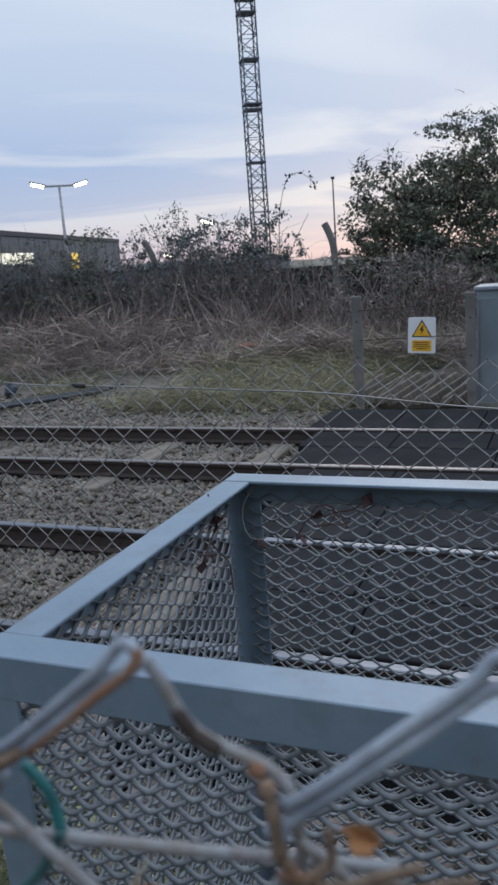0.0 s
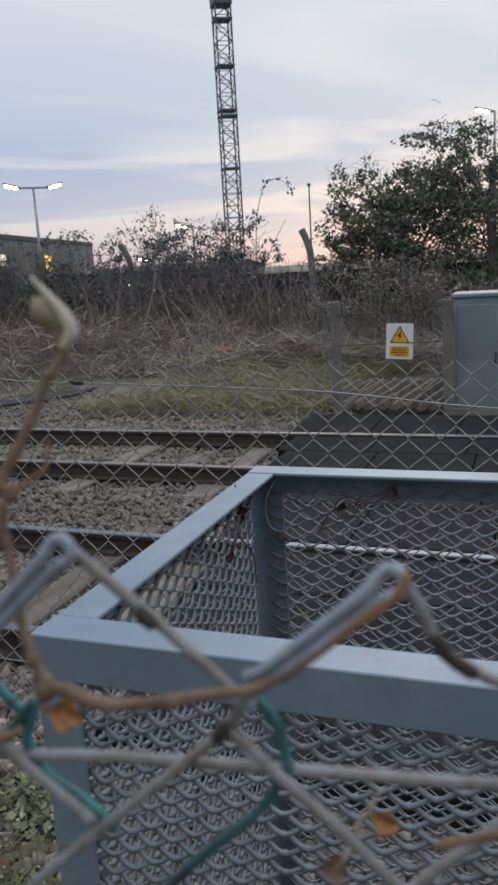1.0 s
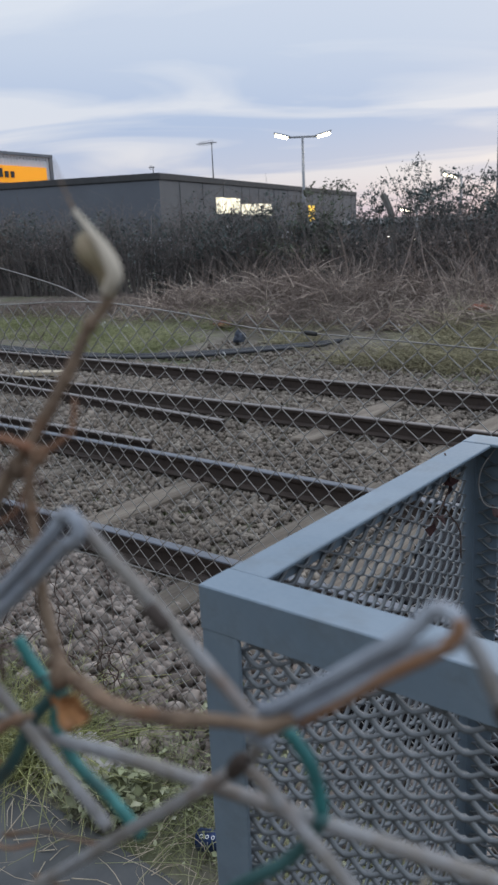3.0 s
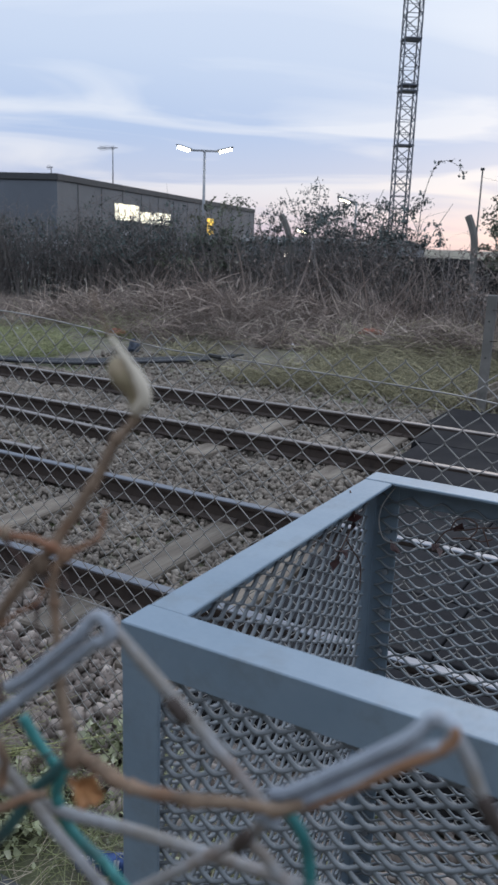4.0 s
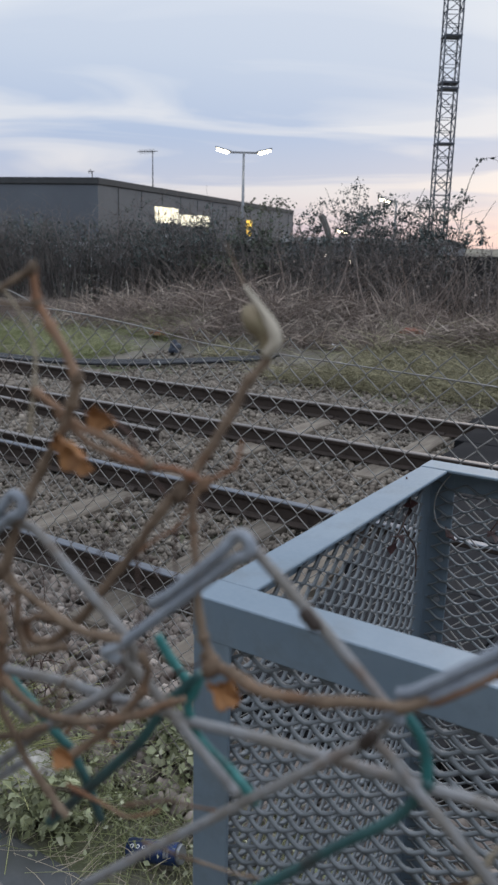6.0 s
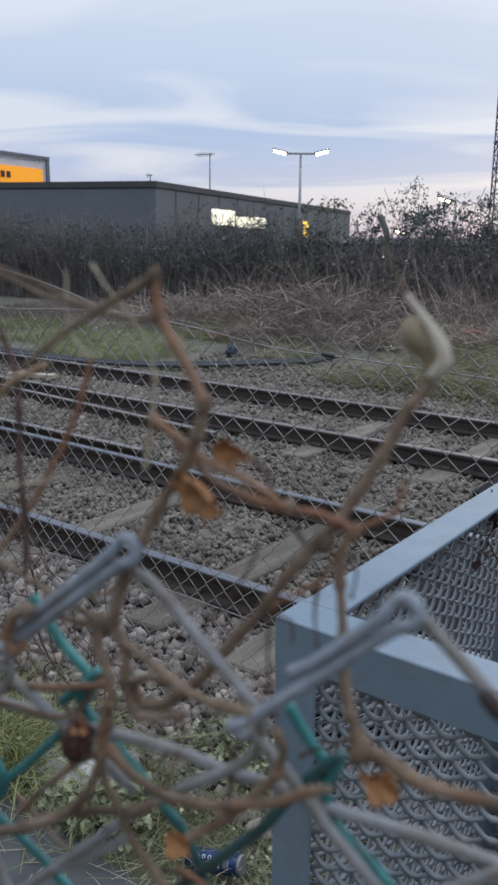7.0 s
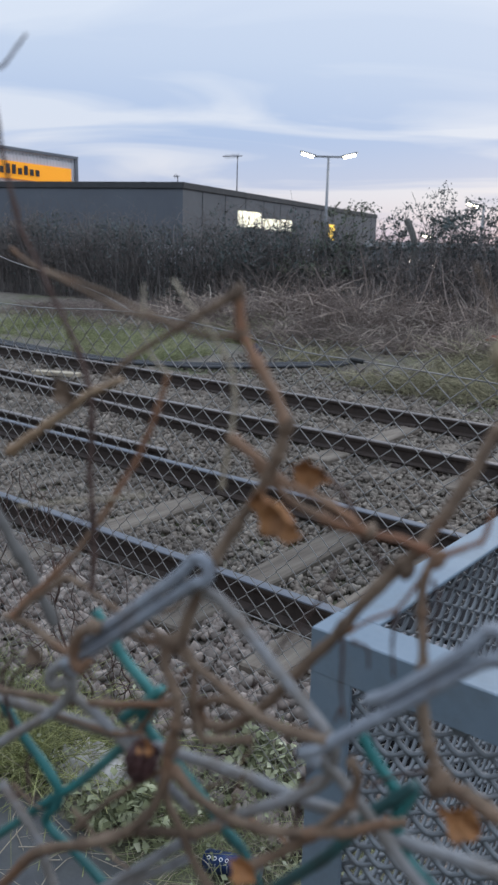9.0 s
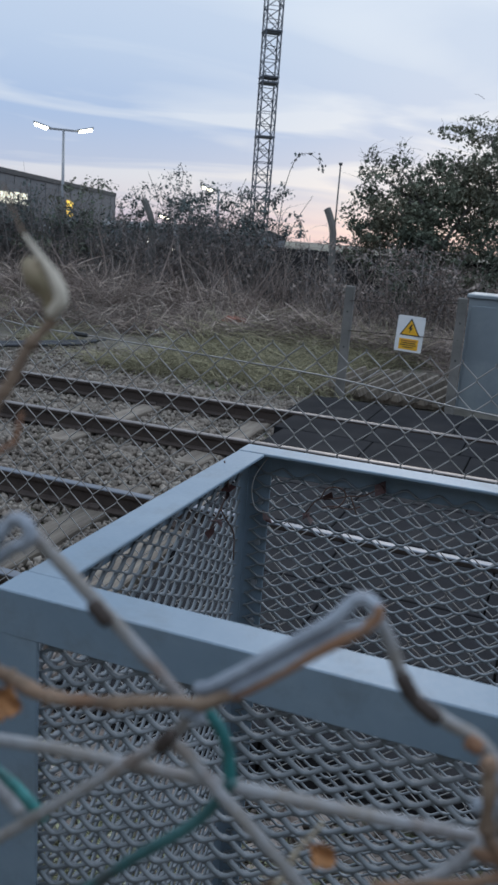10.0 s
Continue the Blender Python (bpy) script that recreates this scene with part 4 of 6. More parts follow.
stem("stem", [(0.1982, 1.6764), (0.2116, 1.6695), (0.2257, 1.6631), (0.2355, 1.6615), (0.2431, 1.6625), (0.2496, 1.6625)], 0.0014, 0.0018, M_TWIG, -0.002, -0.004)
stem("stem", [(0.1954, 1.6833), (0.1962, 1.6728), (0.2007, 1.6619), (0.2012, 1.6561), (0.1982, 1.6451), (0.1963, 1.6321), (0.1917, 1.6181), (0.1795, 1.6046), (0.1596, 1.5923), (0.1465, 1.5857), (0.1351, 1.5748), (0.1161, 1.5492)], 0.0015, 0.002, M_TWIG, -0.006, -0.008)
stem("stem", [(0.2001, 1.678), (0.2035, 1.6727), (0.2021, 1.6587), (0.2062, 1.6477), (0.2153, 1.6514), (0.2237, 1.6537)], 0.0012, 0.0014, M_TWIG, -0.002, -0.002)
stem("stem", [(0.197, 1.6375), (0.208, 1.6298), (0.2183, 1.626), (0.2322, 1.6272), (0.2435, 1.6308), (0.2578, 1.637), (0.2678, 1.6439), (0.2735, 1.6475)], 0.0017, 0.0014, M_TWIG, -0.006, -0.006)
stem("stem", [(0.2569, 1.6613), (0.2597, 1.6537), (0.257, 1.6447), (0.2482, 1.6334), (0.2351, 1.6183), (0.226, 1.611)], 0.0014, 0.0017, M_TWIG, -0.006, -0.004)
stem("stem", [(0.1929, 1.6279), (0.1986, 1.6166), (0.2039, 1.605), (0.2129, 1.5937), (0.2231, 1.5827)], 0.0013, 0.0015, M_TWIG, -0.004, -0.004)
stem("stem", [(0.1514, 1.6912), (0.162, 1.6884), (0.1716, 1.684), (0.1871, 1.6796), (0.1922, 1.6768)], 0.0009, 0.0012, M_TWIG)
stem("stem", [(0.1662, 1.678), (0.1743, 1.6764), (0.1844, 1.6757), (0.1922, 1.6772)], 0.001, 0.0012, M_TWIG)
stem("stem", [(0.1284, 1.6712), (0.1368, 1.6786), (0.1516, 1.6911)], 0.0009, 0.0011, M_TWIG)
stem("stem", [(0.1256, 1.6695), (0.1336, 1.6781), (0.1491, 1.6935), (0.1638, 1.7122), (0.1711, 1.7249), (0.1784, 1.7352), (0.1833, 1.7481), (0.1886, 1.7633)], 0.0013, 0.0008, M_TWIGRED, 0, 0.004)
stem("tendril", [(0.1886, 1.7633), (0.1806, 1.7682), (0.1763, 1.7747), (0.1745, 1.7893)], 0.0005, 0.0003, M_PALE, 0.004, 0.01)
stem("shoot", [(0.1369, 1.8058), (0.1431, 1.7964), (0.1492, 1.7852), (0.1573, 1.7715), (0.1636, 1.7559), (0.1636, 1.7431), (0.162, 1.7298), (0.1634, 1.7165), (0.1629, 1.6967), (0.162, 1.688)], 0.0008, 0.001, M_TWIGDARK)
stem("stem", [(0.1282, 1.731), (0.1387, 1.7382), (0.1468, 1.744), (0.1631, 1.7555), (0.1753, 1.7609)], 0.0018, 0.0010, M_TAN)
stem("tendril", [(0.1934, 1.7918), (0.1981, 1.7855), (0.2037, 1.7802), (0.2092, 1.7733), (0.2129, 1.7671), (0.2142, 1.759), (0.2133, 1.7506), (0.2115, 1.7399), (0.21, 1.732)], 0.0004, 0.0008, M_PALE, 0, 0, "thread-thin pale tendril")
stem("tendril", [(0.1317, 1.7127), (0.1369, 1.7142), (0.1613, 1.7199), (0.1847, 1.7256)], 0.0005, 0.0004, M_PALE, 0, 0, "thread-thin pale tendril")
stem("shoot", [(0.1433, 1.6989), (0.1524, 1.7071), (0.162, 1.7153)], 0.0004, 0.0003, M_TWIGDARK)
stem("stem", [(0.1734, 1.6824), (0.1658, 1.678), (0.162, 1.6691), (0.164, 1.6636), (0.1679, 1.6671)], 0.002, 0.0018, M_TWIG, -0.01, -0.008)
stem("stem", [(0.123, 1.67), (0.1335, 1.6691), (0.1436, 1.665), (0.1522, 1.6618)], 0.0013, 0.0014, M_TWIG)
stem("stem", [(0.1097, 1.6348), (0.1267, 1.6373), (0.1429, 1.6394), (0.1608, 1.6438), (0.1777, 1.6483), (0.1903, 1.6533)], 0.0014, 0.0013, M_TWIG, 0.004, 0.004)
stem("stem", [(0.1398, 1.6325), (0.1554, 1.6335), (0.169, 1.6346), (0.1786, 1.6381)], 0.0008, 0.0009, M_TWIG, 0.004, 0.004)
stem("stem", [(0.1499, 1.5892), (0.1662, 1.6082), (0.1787, 1.6203), (0.1905, 1.6303)], 0.001, 0.0013, M_TWIG, 0.002, 0.002)
stem("stem", [(0.1559, 1.5881), (0.171, 1.5989), (0.1874, 1.6073), (0.2028, 1.6116), (0.2132, 1.6183)], 0.0017, 0.0015, M_TWIG, -0.004, -0.002)
stem("stem", [(0.2018, 1.6571), (0.2081, 1.6616), (0.2163, 1.661), (0.2301, 1.6588)], 0.0013, 0.0013, M_TWIG, 0.002, 0.002)
stem("shoot", [(0.3631, 1.592), (0.3708, 1.6007), (0.3728, 1.61), (0.3799, 1.6226)], 0.0012, 0.0006, M_PALE, 0.006, 0.006)
stem("stem", [(0.3968, 1.6099), (0.4156, 1.615), (0.4318, 1.6217), (0.4474, 1.628), (0.4625, 1.6332)], 0.0014, 0.0014, M_TWIG, -0.002, -0.002)
stem("stem", [(0.4229, 1.6601), (0.4247, 1.6495), (0.4257, 1.6369), (0.4308, 1.6299), (0.4394, 1.636), (0.4383, 1.6468)], 0.002, 0.0014, M_TWIG, -0.006, -0.006)
stem("stem", [(0.4227, 1.628), (0.4383, 1.6254), (0.4583, 1.626), (0.4761, 1.6301)], 0.0014, 0.0012, M_TWIG, -0.002, -0.002)
stem("shoot", [(0.1369, 1.8058), (0.131, 1.83), (0.128, 1.855), (0.1327, 1.8519), (0.1430, 1.8604)], 0.0008, 0.0003, M_TWIGDARK)

stem("stem", [(0.0925, 1.7088), (0.1003, 1.6964), (0.1116, 1.6813), (0.1254, 1.6583)], 0.0021, 0.0021, M_POST, 0.02, 0.02, "weathered grey dry stalk")

twig_rng = random.Random(11)
for k in range(20):
    x0, z0 = twig_rng.uniform(0.10, 0.24), twig_rng.uniform(1.56, 1.675)
    a, ln = twig_rng.uniform(-0.6, 2.6), twig_rng.uniform(0.015, 0.05)
    x1, z1 = x0 + ln * math.cos(a), z0 + ln * math.sin(a)
    bow = twig_rng.uniform(-0.008, 0.008)
    d = twig_rng.uniform(0.0, 0.03)
    stem("shoot", [(x0, z0), ((x0 + x1) / 2 + bow, (z0 + z1) / 2 - bow), (x1, z1)], 0.0009, 0.0004, twig_rng.choice((M_TWIG, M_TWIGDARK, M_TWIG, M_TWIGRED)), d, d)


def swelling(name, pts, radii, mat, d, label, sides=10):
    """A swollen or flattened piece of the vine along a short curve."""
    path = smooth_path([(x, near_y(x) + d, z) for x, z in pts], 6)
    rad = list(np.interp(np.linspace(0, 1, len(path)), np.linspace(0, 1, len(radii)), radii))
    return part(name, mesh_of(name, *tube_arrays(path, rad, sides), mat, True), vine, label)


# the split bud at the end of the long shoot: dull green body, long pale husk and its thread
swelling("bud", [(0.2801, 1.7608), (0.2793, 1.7677), (0.2758, 1.7728), (0.2719, 1.7779)], [0.0018, 0.0023, 0.0024, 0.0034, 0.0041, 0.0043, 0.0036, 0.0014], M_BUD, 0.03, "swollen dull green-brown bud")
swelling("husk", [(0.2806, 1.762), (0.2841, 1.7669), (0.2822, 1.7726), (0.2791, 1.7771), (0.2728, 1.7849)], [0.0014, 0.0023, 0.0023, 0.0019, 0.0013, 0.0006], M_HUSK, 0.028, "long pale husk")
stem("tendril", [(0.2728, 1.7849), (0.269, 1.7904), (0.2646, 1.7987)], 0.0005, 0.0002, M_TWIG, 0.028, 0.03)
# knots where stems meet
for x, z, r, d in ((0.2300, 1.7533, 0.0026, 0.0), (0.2797, 1.6579, 0.0036, 0.0), (0.1948, 1.6779, 0.0034, 0.0), (0.2140, 1.7890, 0.0022, 0.0), (0.2153, 1.7777, 0.0019, 0.0), (0.2695, 1.7190, 0.0024, 0.011), (0.2613, 1.7140, 0.0024, 0.011), (0.1982, 1.6451, 0.0030, -0.006), (0.2524, 1.7253, 0.0020, 0.006)):
    swelling("knot", [(x - 0.5 * r, z - 1.2 * r), (x, z), (x + 0.5 * r, z + 1.2 * r)], [0.35 * r, 0.85 * r, 0.95 * r, 0.8 * r, 0.3 * r], M_TWIG, d, "")


def dead_leaf(x, z, d, rx, ry, rz, s, mat=M_DEADLEAF):
    """A shrivelled leaf: pointed, folded along its rib and crumpled."""
    bm = bmesh.new()
    bmesh.ops.create_grid(bm, x_segments=16, y_segments=10, size=0.5)
    for v in bm.verts:
        w = max(0.02, 1 - abs(2 * v.co.x) ** 1.5) * (1.0 + 0.5 * v.co.x)
        v.co.y *= w * 0.75
        crumple = noise.noise_vector(Vector((v.co.x * 5 + x * 90, v.co.y * 6, z * 70))) * 0.13 + noise.noise_vector(Vector((v.co.x * 13 + x * 90, v.co.y * 13, z * 70))) * 0.05
        v.co.z = 0.9 * abs(v.co.y) + 0.7 * v.co.x**2
        v.co = (v.co + crumple) * s
    bmesh.ops.solidify(bm, geom=bm.faces[:], thickness=0.0002)
    me = bpy.data.meshes.new("leaf")
    bm.to_mesh(me)
    bm.free()
    me.polygons.foreach_set("use_smooth", [True] * len(me.polygons))
    me.materials.append(mat)
    part("leaf", me, vine, "curled orange dead leaf" if mat is M_DEADLEAF else "shrivelled brown leaf", pose(x, near_y(x) + d, z, rx, ry, rz))


for a in ((0.2295, 1.7290, 0.0, 110, 30, 10, 0.019), (0.2345, 1.7400, 0.006, 100, 10, 10, 0.013), (0.2875, 1.6525, -0.004, 80, 25, 20, 0.014), (0.1541, 1.7550, 0, 80, 60, 10, 0.010, M_TWIG), (0.1491, 1.7564, 0, 30, 60, 80, 0.008, M_TWIGDARK), (0.2264, 1.6120, -0.008, 60, 20, 10, 0.011), (0.3805, 1.6120, 0.006, 70, 20, 10, 0.010), (0.3634, 1.5947, 0.004, 60, 30, 40, 0.012, M_TWIG), (0.4476, 1.6455, -0.006, 70, 20, 10, 0.011), (0.1366, 1.6578, 0, 60, 40, 10, 0.008, M_TWIG), (0.4361, 1.6130, -0.004, 70, 60, 30, 0.012), (0.1900, 1.6430, -0.008, 60, 30, 10, 0.007)):
    dead_leaf(*a)

husk = bmesh.new()
bmesh.ops.create_icosphere(husk, subdivisions=4, radius=1.0)
for v in husk.verts:
    fold = 0.30 * noise.noise(v.co * 2.2) + 0.22 * abs(noise.noise(v.co * 5 + Vector((4, 0, 0))))
    v.co = Vector((v.co.x * 0.0058, v.co.y * 0.0055, v.co.z * 0.0088)) * (0.85 + fold)
husk_mesh = bpy.data.meshes.new("dried_fruit")
husk.to_mesh(husk_mesh)
husk.free()
husk_mesh.materials.append(M_MAROON)
part("dried_fruit", husk_mesh, vine, "shrivelled dark maroon fruit", pose(0.1875, near_y(0.1875) - 0.007, 1.6365, 0, 12, 0))

# ---- ground strip by the near fence ----
kerb = thing("concrete_edging", "dark weathered concrete strip at the foot of the fence", "edging", pose(-1.0, -1.98, -0.31), box("edging", (9, 0.52, 0.2), M_KERB, 0.02), kind="structure")
weeds = thing("weeds", "grass and small-leaved weeds growing along the fence foot", "weeds", kind="stuff")
n = 2600
roots = np.stack([rng.uniform(-3.4, 0.6, n), np.clip(rng.normal(-1.45, 0.14, n), -1.75, -1.1), np.full(n, -0.23)], -1)
roots = roots[np.hypot(roots[:, 0] + 1.80, 1.6 * (roots[:, 1] + 1.51)) > 0.20]
paths, radii = stems(roots, 0.2, 0.7, 0.6, 0.0019, 4)
part("blades", from_arrays("blades", *sticks(paths, radii), M_GRASS), weeds)
n = 2600
spots = np.stack([rng.uniform(-3.4, 0.6, n), np.clip(rng.normal(-1.42, 0.13, n), -1.75, -1.1), -0.2 + np.abs(rng.normal(0, 0.07, n))], -1)
spots = spots[np.hypot(spots[:, 0] + 1.80, 1.6 * (spots[:, 1] + 1.51)) > 0.20]
part("leafage", from_arrays("leafage", *leaves(spots, 0.024), M_LEAFPLANT), weeds)
n = 420
roots = np.stack([rng.uniform(-3.2, 0.4, n), rng.uniform(-2.1, -1.2, n), np.full(n, -0.2)], -1)
paths, radii = stems(roots, 0.3, 1.6, 0.6, 0.0017, 5, 0.35)
part("dry_stalks", from_arrays("dry_stalks", *sticks(paths, radii, 4), M_PALE), weeds)
n = 900
spot = np.array([(-2.06, -1.64), (-2.25, -1.52), (-1.95, -1.5)])[rng.integers(0, 3, n)]
roots = np.stack([spot[:, 0] + rng.normal(0, 0.07, n), spot[:, 1] + rng.normal(0, 0.06, n), np.full(n, -0.22)], -1)
paths, radii = stems(roots, 0.27, 0.6, 0.8, 0.0024, 5)
tagged(part("fresh_tufts", from_arrays("fresh_tufts", *sticks(paths, radii), M_FRESHGRASS), weeds, "yellow-green long grass tufts"), kind="stuff")
n = 1050
spot = np.array([(-1.42, -1.0), (-1.25, -1.1), (-1.50, -1.56), (-1.54, -1.63)])[rng.integers(0, 4, n)]
spots = np.stack([spot[:, 0] + rng.normal(0, 0.09, n), spot[:, 1] + rng.normal(0, 0.07, n), -0.19 + np.abs(rng.normal(0, 0.05, n))], -1)
tagged(part("broad_leaves", from_arrays("broad_leaves", *leaves(spots, 0.042, 0.7), M_LEAFPLANT), weeds, "broad grey-green weed leaves"), kind="stuff")
rubble = thing("rubble", "small heap of pale chalky rubble among weeds", "rubble", data=stones("rubble", ((-2.0, -1.64, -1.58, -1.40, 240, 0.022), (-1.92, -1.70, -1.54, -1.43, 130, 0.034)), M_RUBBLE), kind="stuff")
can = thing("drink_can", "crushed dark blue drink can lying in the weeds", "can", pose(-1.05, -1.56, -0.155, 0, 80, 14))
part("body", cyl("can_body", 0.036, 0.036, 0.18, M_CAN, 20, -0.09), can)
part("rim", cyl("can_rim", 0.033, 0.029, 0.012, M_STEEL, 20, 0.09), can, "bare metal end")
for k in range(4):
    ring = [(0.0365 * math.cos(3.75 + 0.15 * math.cos(b)), 0.0365 * math.sin(3.75 + 0.15 * math.cos(b)), -0.068 + 0.022 * k + 0.0055 * math.sin(b)) for b in np.linspace(0, 2 * math.pi, 13)]
    part("print", tubes("print", [ring], 0.0016, M_WHITE, 4), can, "white printed ring")
    part("print", tubes("print", [[(0.0363 * math.cos(a), 0.0363 * math.sin(a), -0.064 + 0.022 * k) for a in np.linspace(4.15, 4.75, 6)]], 0.0022, M_STEEL, 4), can, "pale printed bar")
part("print", tubes("print", [[(0.0335 * math.cos(a), 0.0335 * math.sin(a), 0.052 + 0.011 * w) for a in np.linspace(3.7, 4.5, 6)] for w in range(2)], 0.006, M_STEEL, 6), can, "pale grey printed panel")

# ---- beyond the far track ----
for x, y, h, tilt in ((-2.14, 6.95, 1.52, 0.5), (-0.70, 6.85, 1.50, -0.5)):
    post = thing("fence_post", "square weathered concrete fence post with wire holes", "post", pose(x, y, -0.24, 0, tilt, 4), group="lineside posts")
    part("shaft", box("shaft", (0.115, 0.10, h), M_POST, 0.012, (0, 0, h / 2)), post)
    for z in (0.75, 1.2):
        part("wire_hole", cyl("hole", 0.012, 0.012, 0.006, M_BLACK, 8), post, at=pose(0, -0.052, z, 90, 0, 0))
strand = thing("fence_wire", "rusty straining wire strung between the concrete posts", "wire", data=tubes("fence_wire", [smooth_path([(-2.1, 6.9, 1.10), (-1.4, 6.9, 1.12), (-0.7, 6.8, 1.20)], 4), smooth_path([(-2.1, 6.9, 0.72), (-1.4, 6.88, 0.74), (-0.7, 6.8, 0.76)], 4)], 0.005, M_RUST, 5))

sign = thing("warning_sign", "white electrical hazard sign with a yellow triangle and panel", "sign", pose(-1.30, 6.86, 0.765, 2, 2.5, 4))
plate_w, plate_h = 0.335, 0.445


def sheet(outline, thick, mat, y):
    n = len(outline)
    verts = [(x, y, z) for x, z in outline] + [(x, y + thick, z) for x, z in outline]
    faces = [tuple(range(n)), tuple(range(2 * n - 1, n - 1, -1))] + [(k, n + k, n + (k + 1) % n, (k + 1) % n) for k in range(n)]
    return mesh_of("sheet", verts, faces, mat)


def rounded(w, h, r):
    return [(sx * (w / 2 - r) + r * math.cos(a), sz * (h / 2 - r) + r * math.sin(a)) for sx, sz, a0 in ((1, 1, 0), (-1, 1, 90), (-1, -1, 180), (1, -1, 270)) for a in (radians(a0 + 22.5 * q) for q in range(5))]


part("plate", sheet(rounded(plate_w, plate_h, 0.02), 0.008, M_WHITE, 0), sign)
part("triangle_border", sheet([(-0.125, -0.02), (0.125, -0.02), (0.0, 0.195)], 0.003, M_BLACK, -0.003), sign, "black triangle border")
part("triangle", sheet([(-0.103, -0.008), (0.103, -0.008), (0.0, 0.169)], 0.003, M_YELLOW, -0.006), sign, "yellow triangle")
part("bolt_symbol", sheet([(0.008, 0.125), (-0.028, 0.062), (-0.002, 0.066), (-0.014, 0.012), (0.03, 0.078), (0.004, 0.074), (0.022, 0.118)], 0.002, M_BLACK, -0.009), sign, "black lightning bolt")
part("panel", sheet(rounded(0.235, 0.135, 0.006), 0.003, M_YELLOW, -0.003), sign, "yellow text panel", pose(0, 0, -0.128))
for k, w in enumerate((0.19, 0.17, 0.20, 0.13)):
    part("text_bar", sheet(rounded(w, 0.011, 0.002), 0.002, M_BLACK if k else M_BRICK, -0.0055), sign, "line of small print", pose(0, 0, -0.087 - 0.026 * k))

cabinet = thing("lineside_cabinet", "pale blue-grey steel equipment cabinet with a flat lid", "cabinet", pose(-0.08, 7.35, -0.24))
part("body", box("cabinet_body", (1.16, 0.62, 1.50), M_CAB, 0.012, (0, 0, 0.75)), cabinet)
part("lid", box("cabinet_lid", (1.22, 0.68, 0.05), M_CAB, 0.012, (0, 0, 1.525)), cabinet)
for x in (-0.28, 0.28):
    door = part("door", box("cabinet_door", (0.52, 0.016, 1.3), M_CAB, 0.005), cabinet, at=pose(x, -0.318, 0.76))
    part("handle", box("handle", (0.02, 0.02, 0.14), M_TRIM, 0.005), door, "dark handle", pose(0.2 if x < 0 else -0.2, -0.016, 0))
part("plinth", box("plinth", (1.2, 0.66, 0.16), M_CONC, 0.01, (0, 0, 0.05)), cabinet, "concrete plinth")
thing("lamp_bracket", "pale rounded fitting standing on the cabinet lid", "fitting", pose(0.02, 7.35, 1.31), cyl("fitting", 0.075, 0.045, 0.12, M_CORR, 14))

# slatted timber guard laid on the ground behind the crossing
guard = thing("trespass_guard", "grey weathered anti-trespass timber slats on the ground", "guard", pose(-1.42, 7.62, -0.08, 10, 0, 0))
slat = mesh_of("slat", *extrude_x([(-0.05, 0.0), (0.05, 0.0), (0.018, 0.09), (-0.018, 0.09)], -0.55, 0.55), M_SLEEPER)
for k in range(11):
    part("slat", slat, guard, at=pose(-0.86 + 0.172 * k, 0.01 * (k % 2), 0.02, 0, 0, 70))
for y, z in ((-0.35, -0.03), (0.35, -0.06)):
    part("bearer", box("bearer", (2.0, 0.1, 0.08 if y < 0 else 0.16), M_SLEEPER, 0.01), guard, at=pose(0, y, z))

# cables along the far side
for k, (dy, r) in enumerate(((0, 0.028), (0.09, 0.024), (0.2, 0.028), (0.33, 0.022))):
    pts = [(-26, 6.2 + dy, -0.15), (-16, 6.0 + dy, -0.155), (-11.5, 5.75 + dy, -0.16), (-9.6, 5.9 + dy, -0.15), (-8.4, 6.5 + dy * 1.8, -0.15), (-7.6, 7.4 + dy * 2, -0.14), (-6.9, 8.3 + dy * 2.2, -0.13)]
    thing("cable", "thick black cable lying along the trackside", "cable", data=tubes("cable", [smooth_path(pts, 8)], r, M_CABLE, 8), group="trackside cables")
thing("plank", "yellow-brown timber offcut lying between the rails", "plank", pose(-9.4, 4.3, -0.14, 0, 0, 24), box("plank", (0.75, 0.17, 0.06), M_PALE, 0.008))


def lump(name, size, mat, seed):
    bm = bmesh.new()
    bmesh.ops.create_icosphere(bm, subdivisions=3, radius=1.0)
    for v in bm.verts:
        v.co *= 1 + 0.45 * noise.noise(v.co * 1.6 + Vector((seed, 0, 0))) + 0.15 * noise.noise(v.co * 4 + Vector((seed, 3, 0)))
        v.co = Vector((v.co.x * size[0], v.co.y * size[1], max(v.co.z, -0.35) * size[2]))
    me = bpy.data.meshes.new(name)
    bm.to_mesh(me)
    bm.free()
    me.materials.append(mat)
    return me


thing("rubbish_bag", "crumpled dark blue plastic bag on the ground", "bag", pose(-8.7, 8.2, -0.10), lump("bag", (0.10, 0.12, 0.15), M_BAG, 1))
thing("red_scrap", "dull red plastic scrap in the brambles", "scrap", pose(-10.0, 9.3, 0.0), lump("scrap", (0.18, 0.10, 0.07), M_BRICK, 5))
thing("red_scrap", "dull red plastic scrap half buried in brambles", "scrap", pose(-4.95, 10.2, 0.33), lump("scrap", (0.26, 0.12, 0.08), M_BRICK, 9))
for k, (x, y) in enumerate(((-12.4, 9.0), (-6.2, 9.6), (-3.6, 8.9), (-8.0, 6.9), (-13.6, 9.4))):
    thing("litter", "small scrap of pale litter on the grass", "litter", pose(x, y, float(height(x, y)) + 0.06, 20 * k, 30, 50 * k), lump("litter", (0.06, 0.04, 0.02), M_WHITE, k), group="litter")

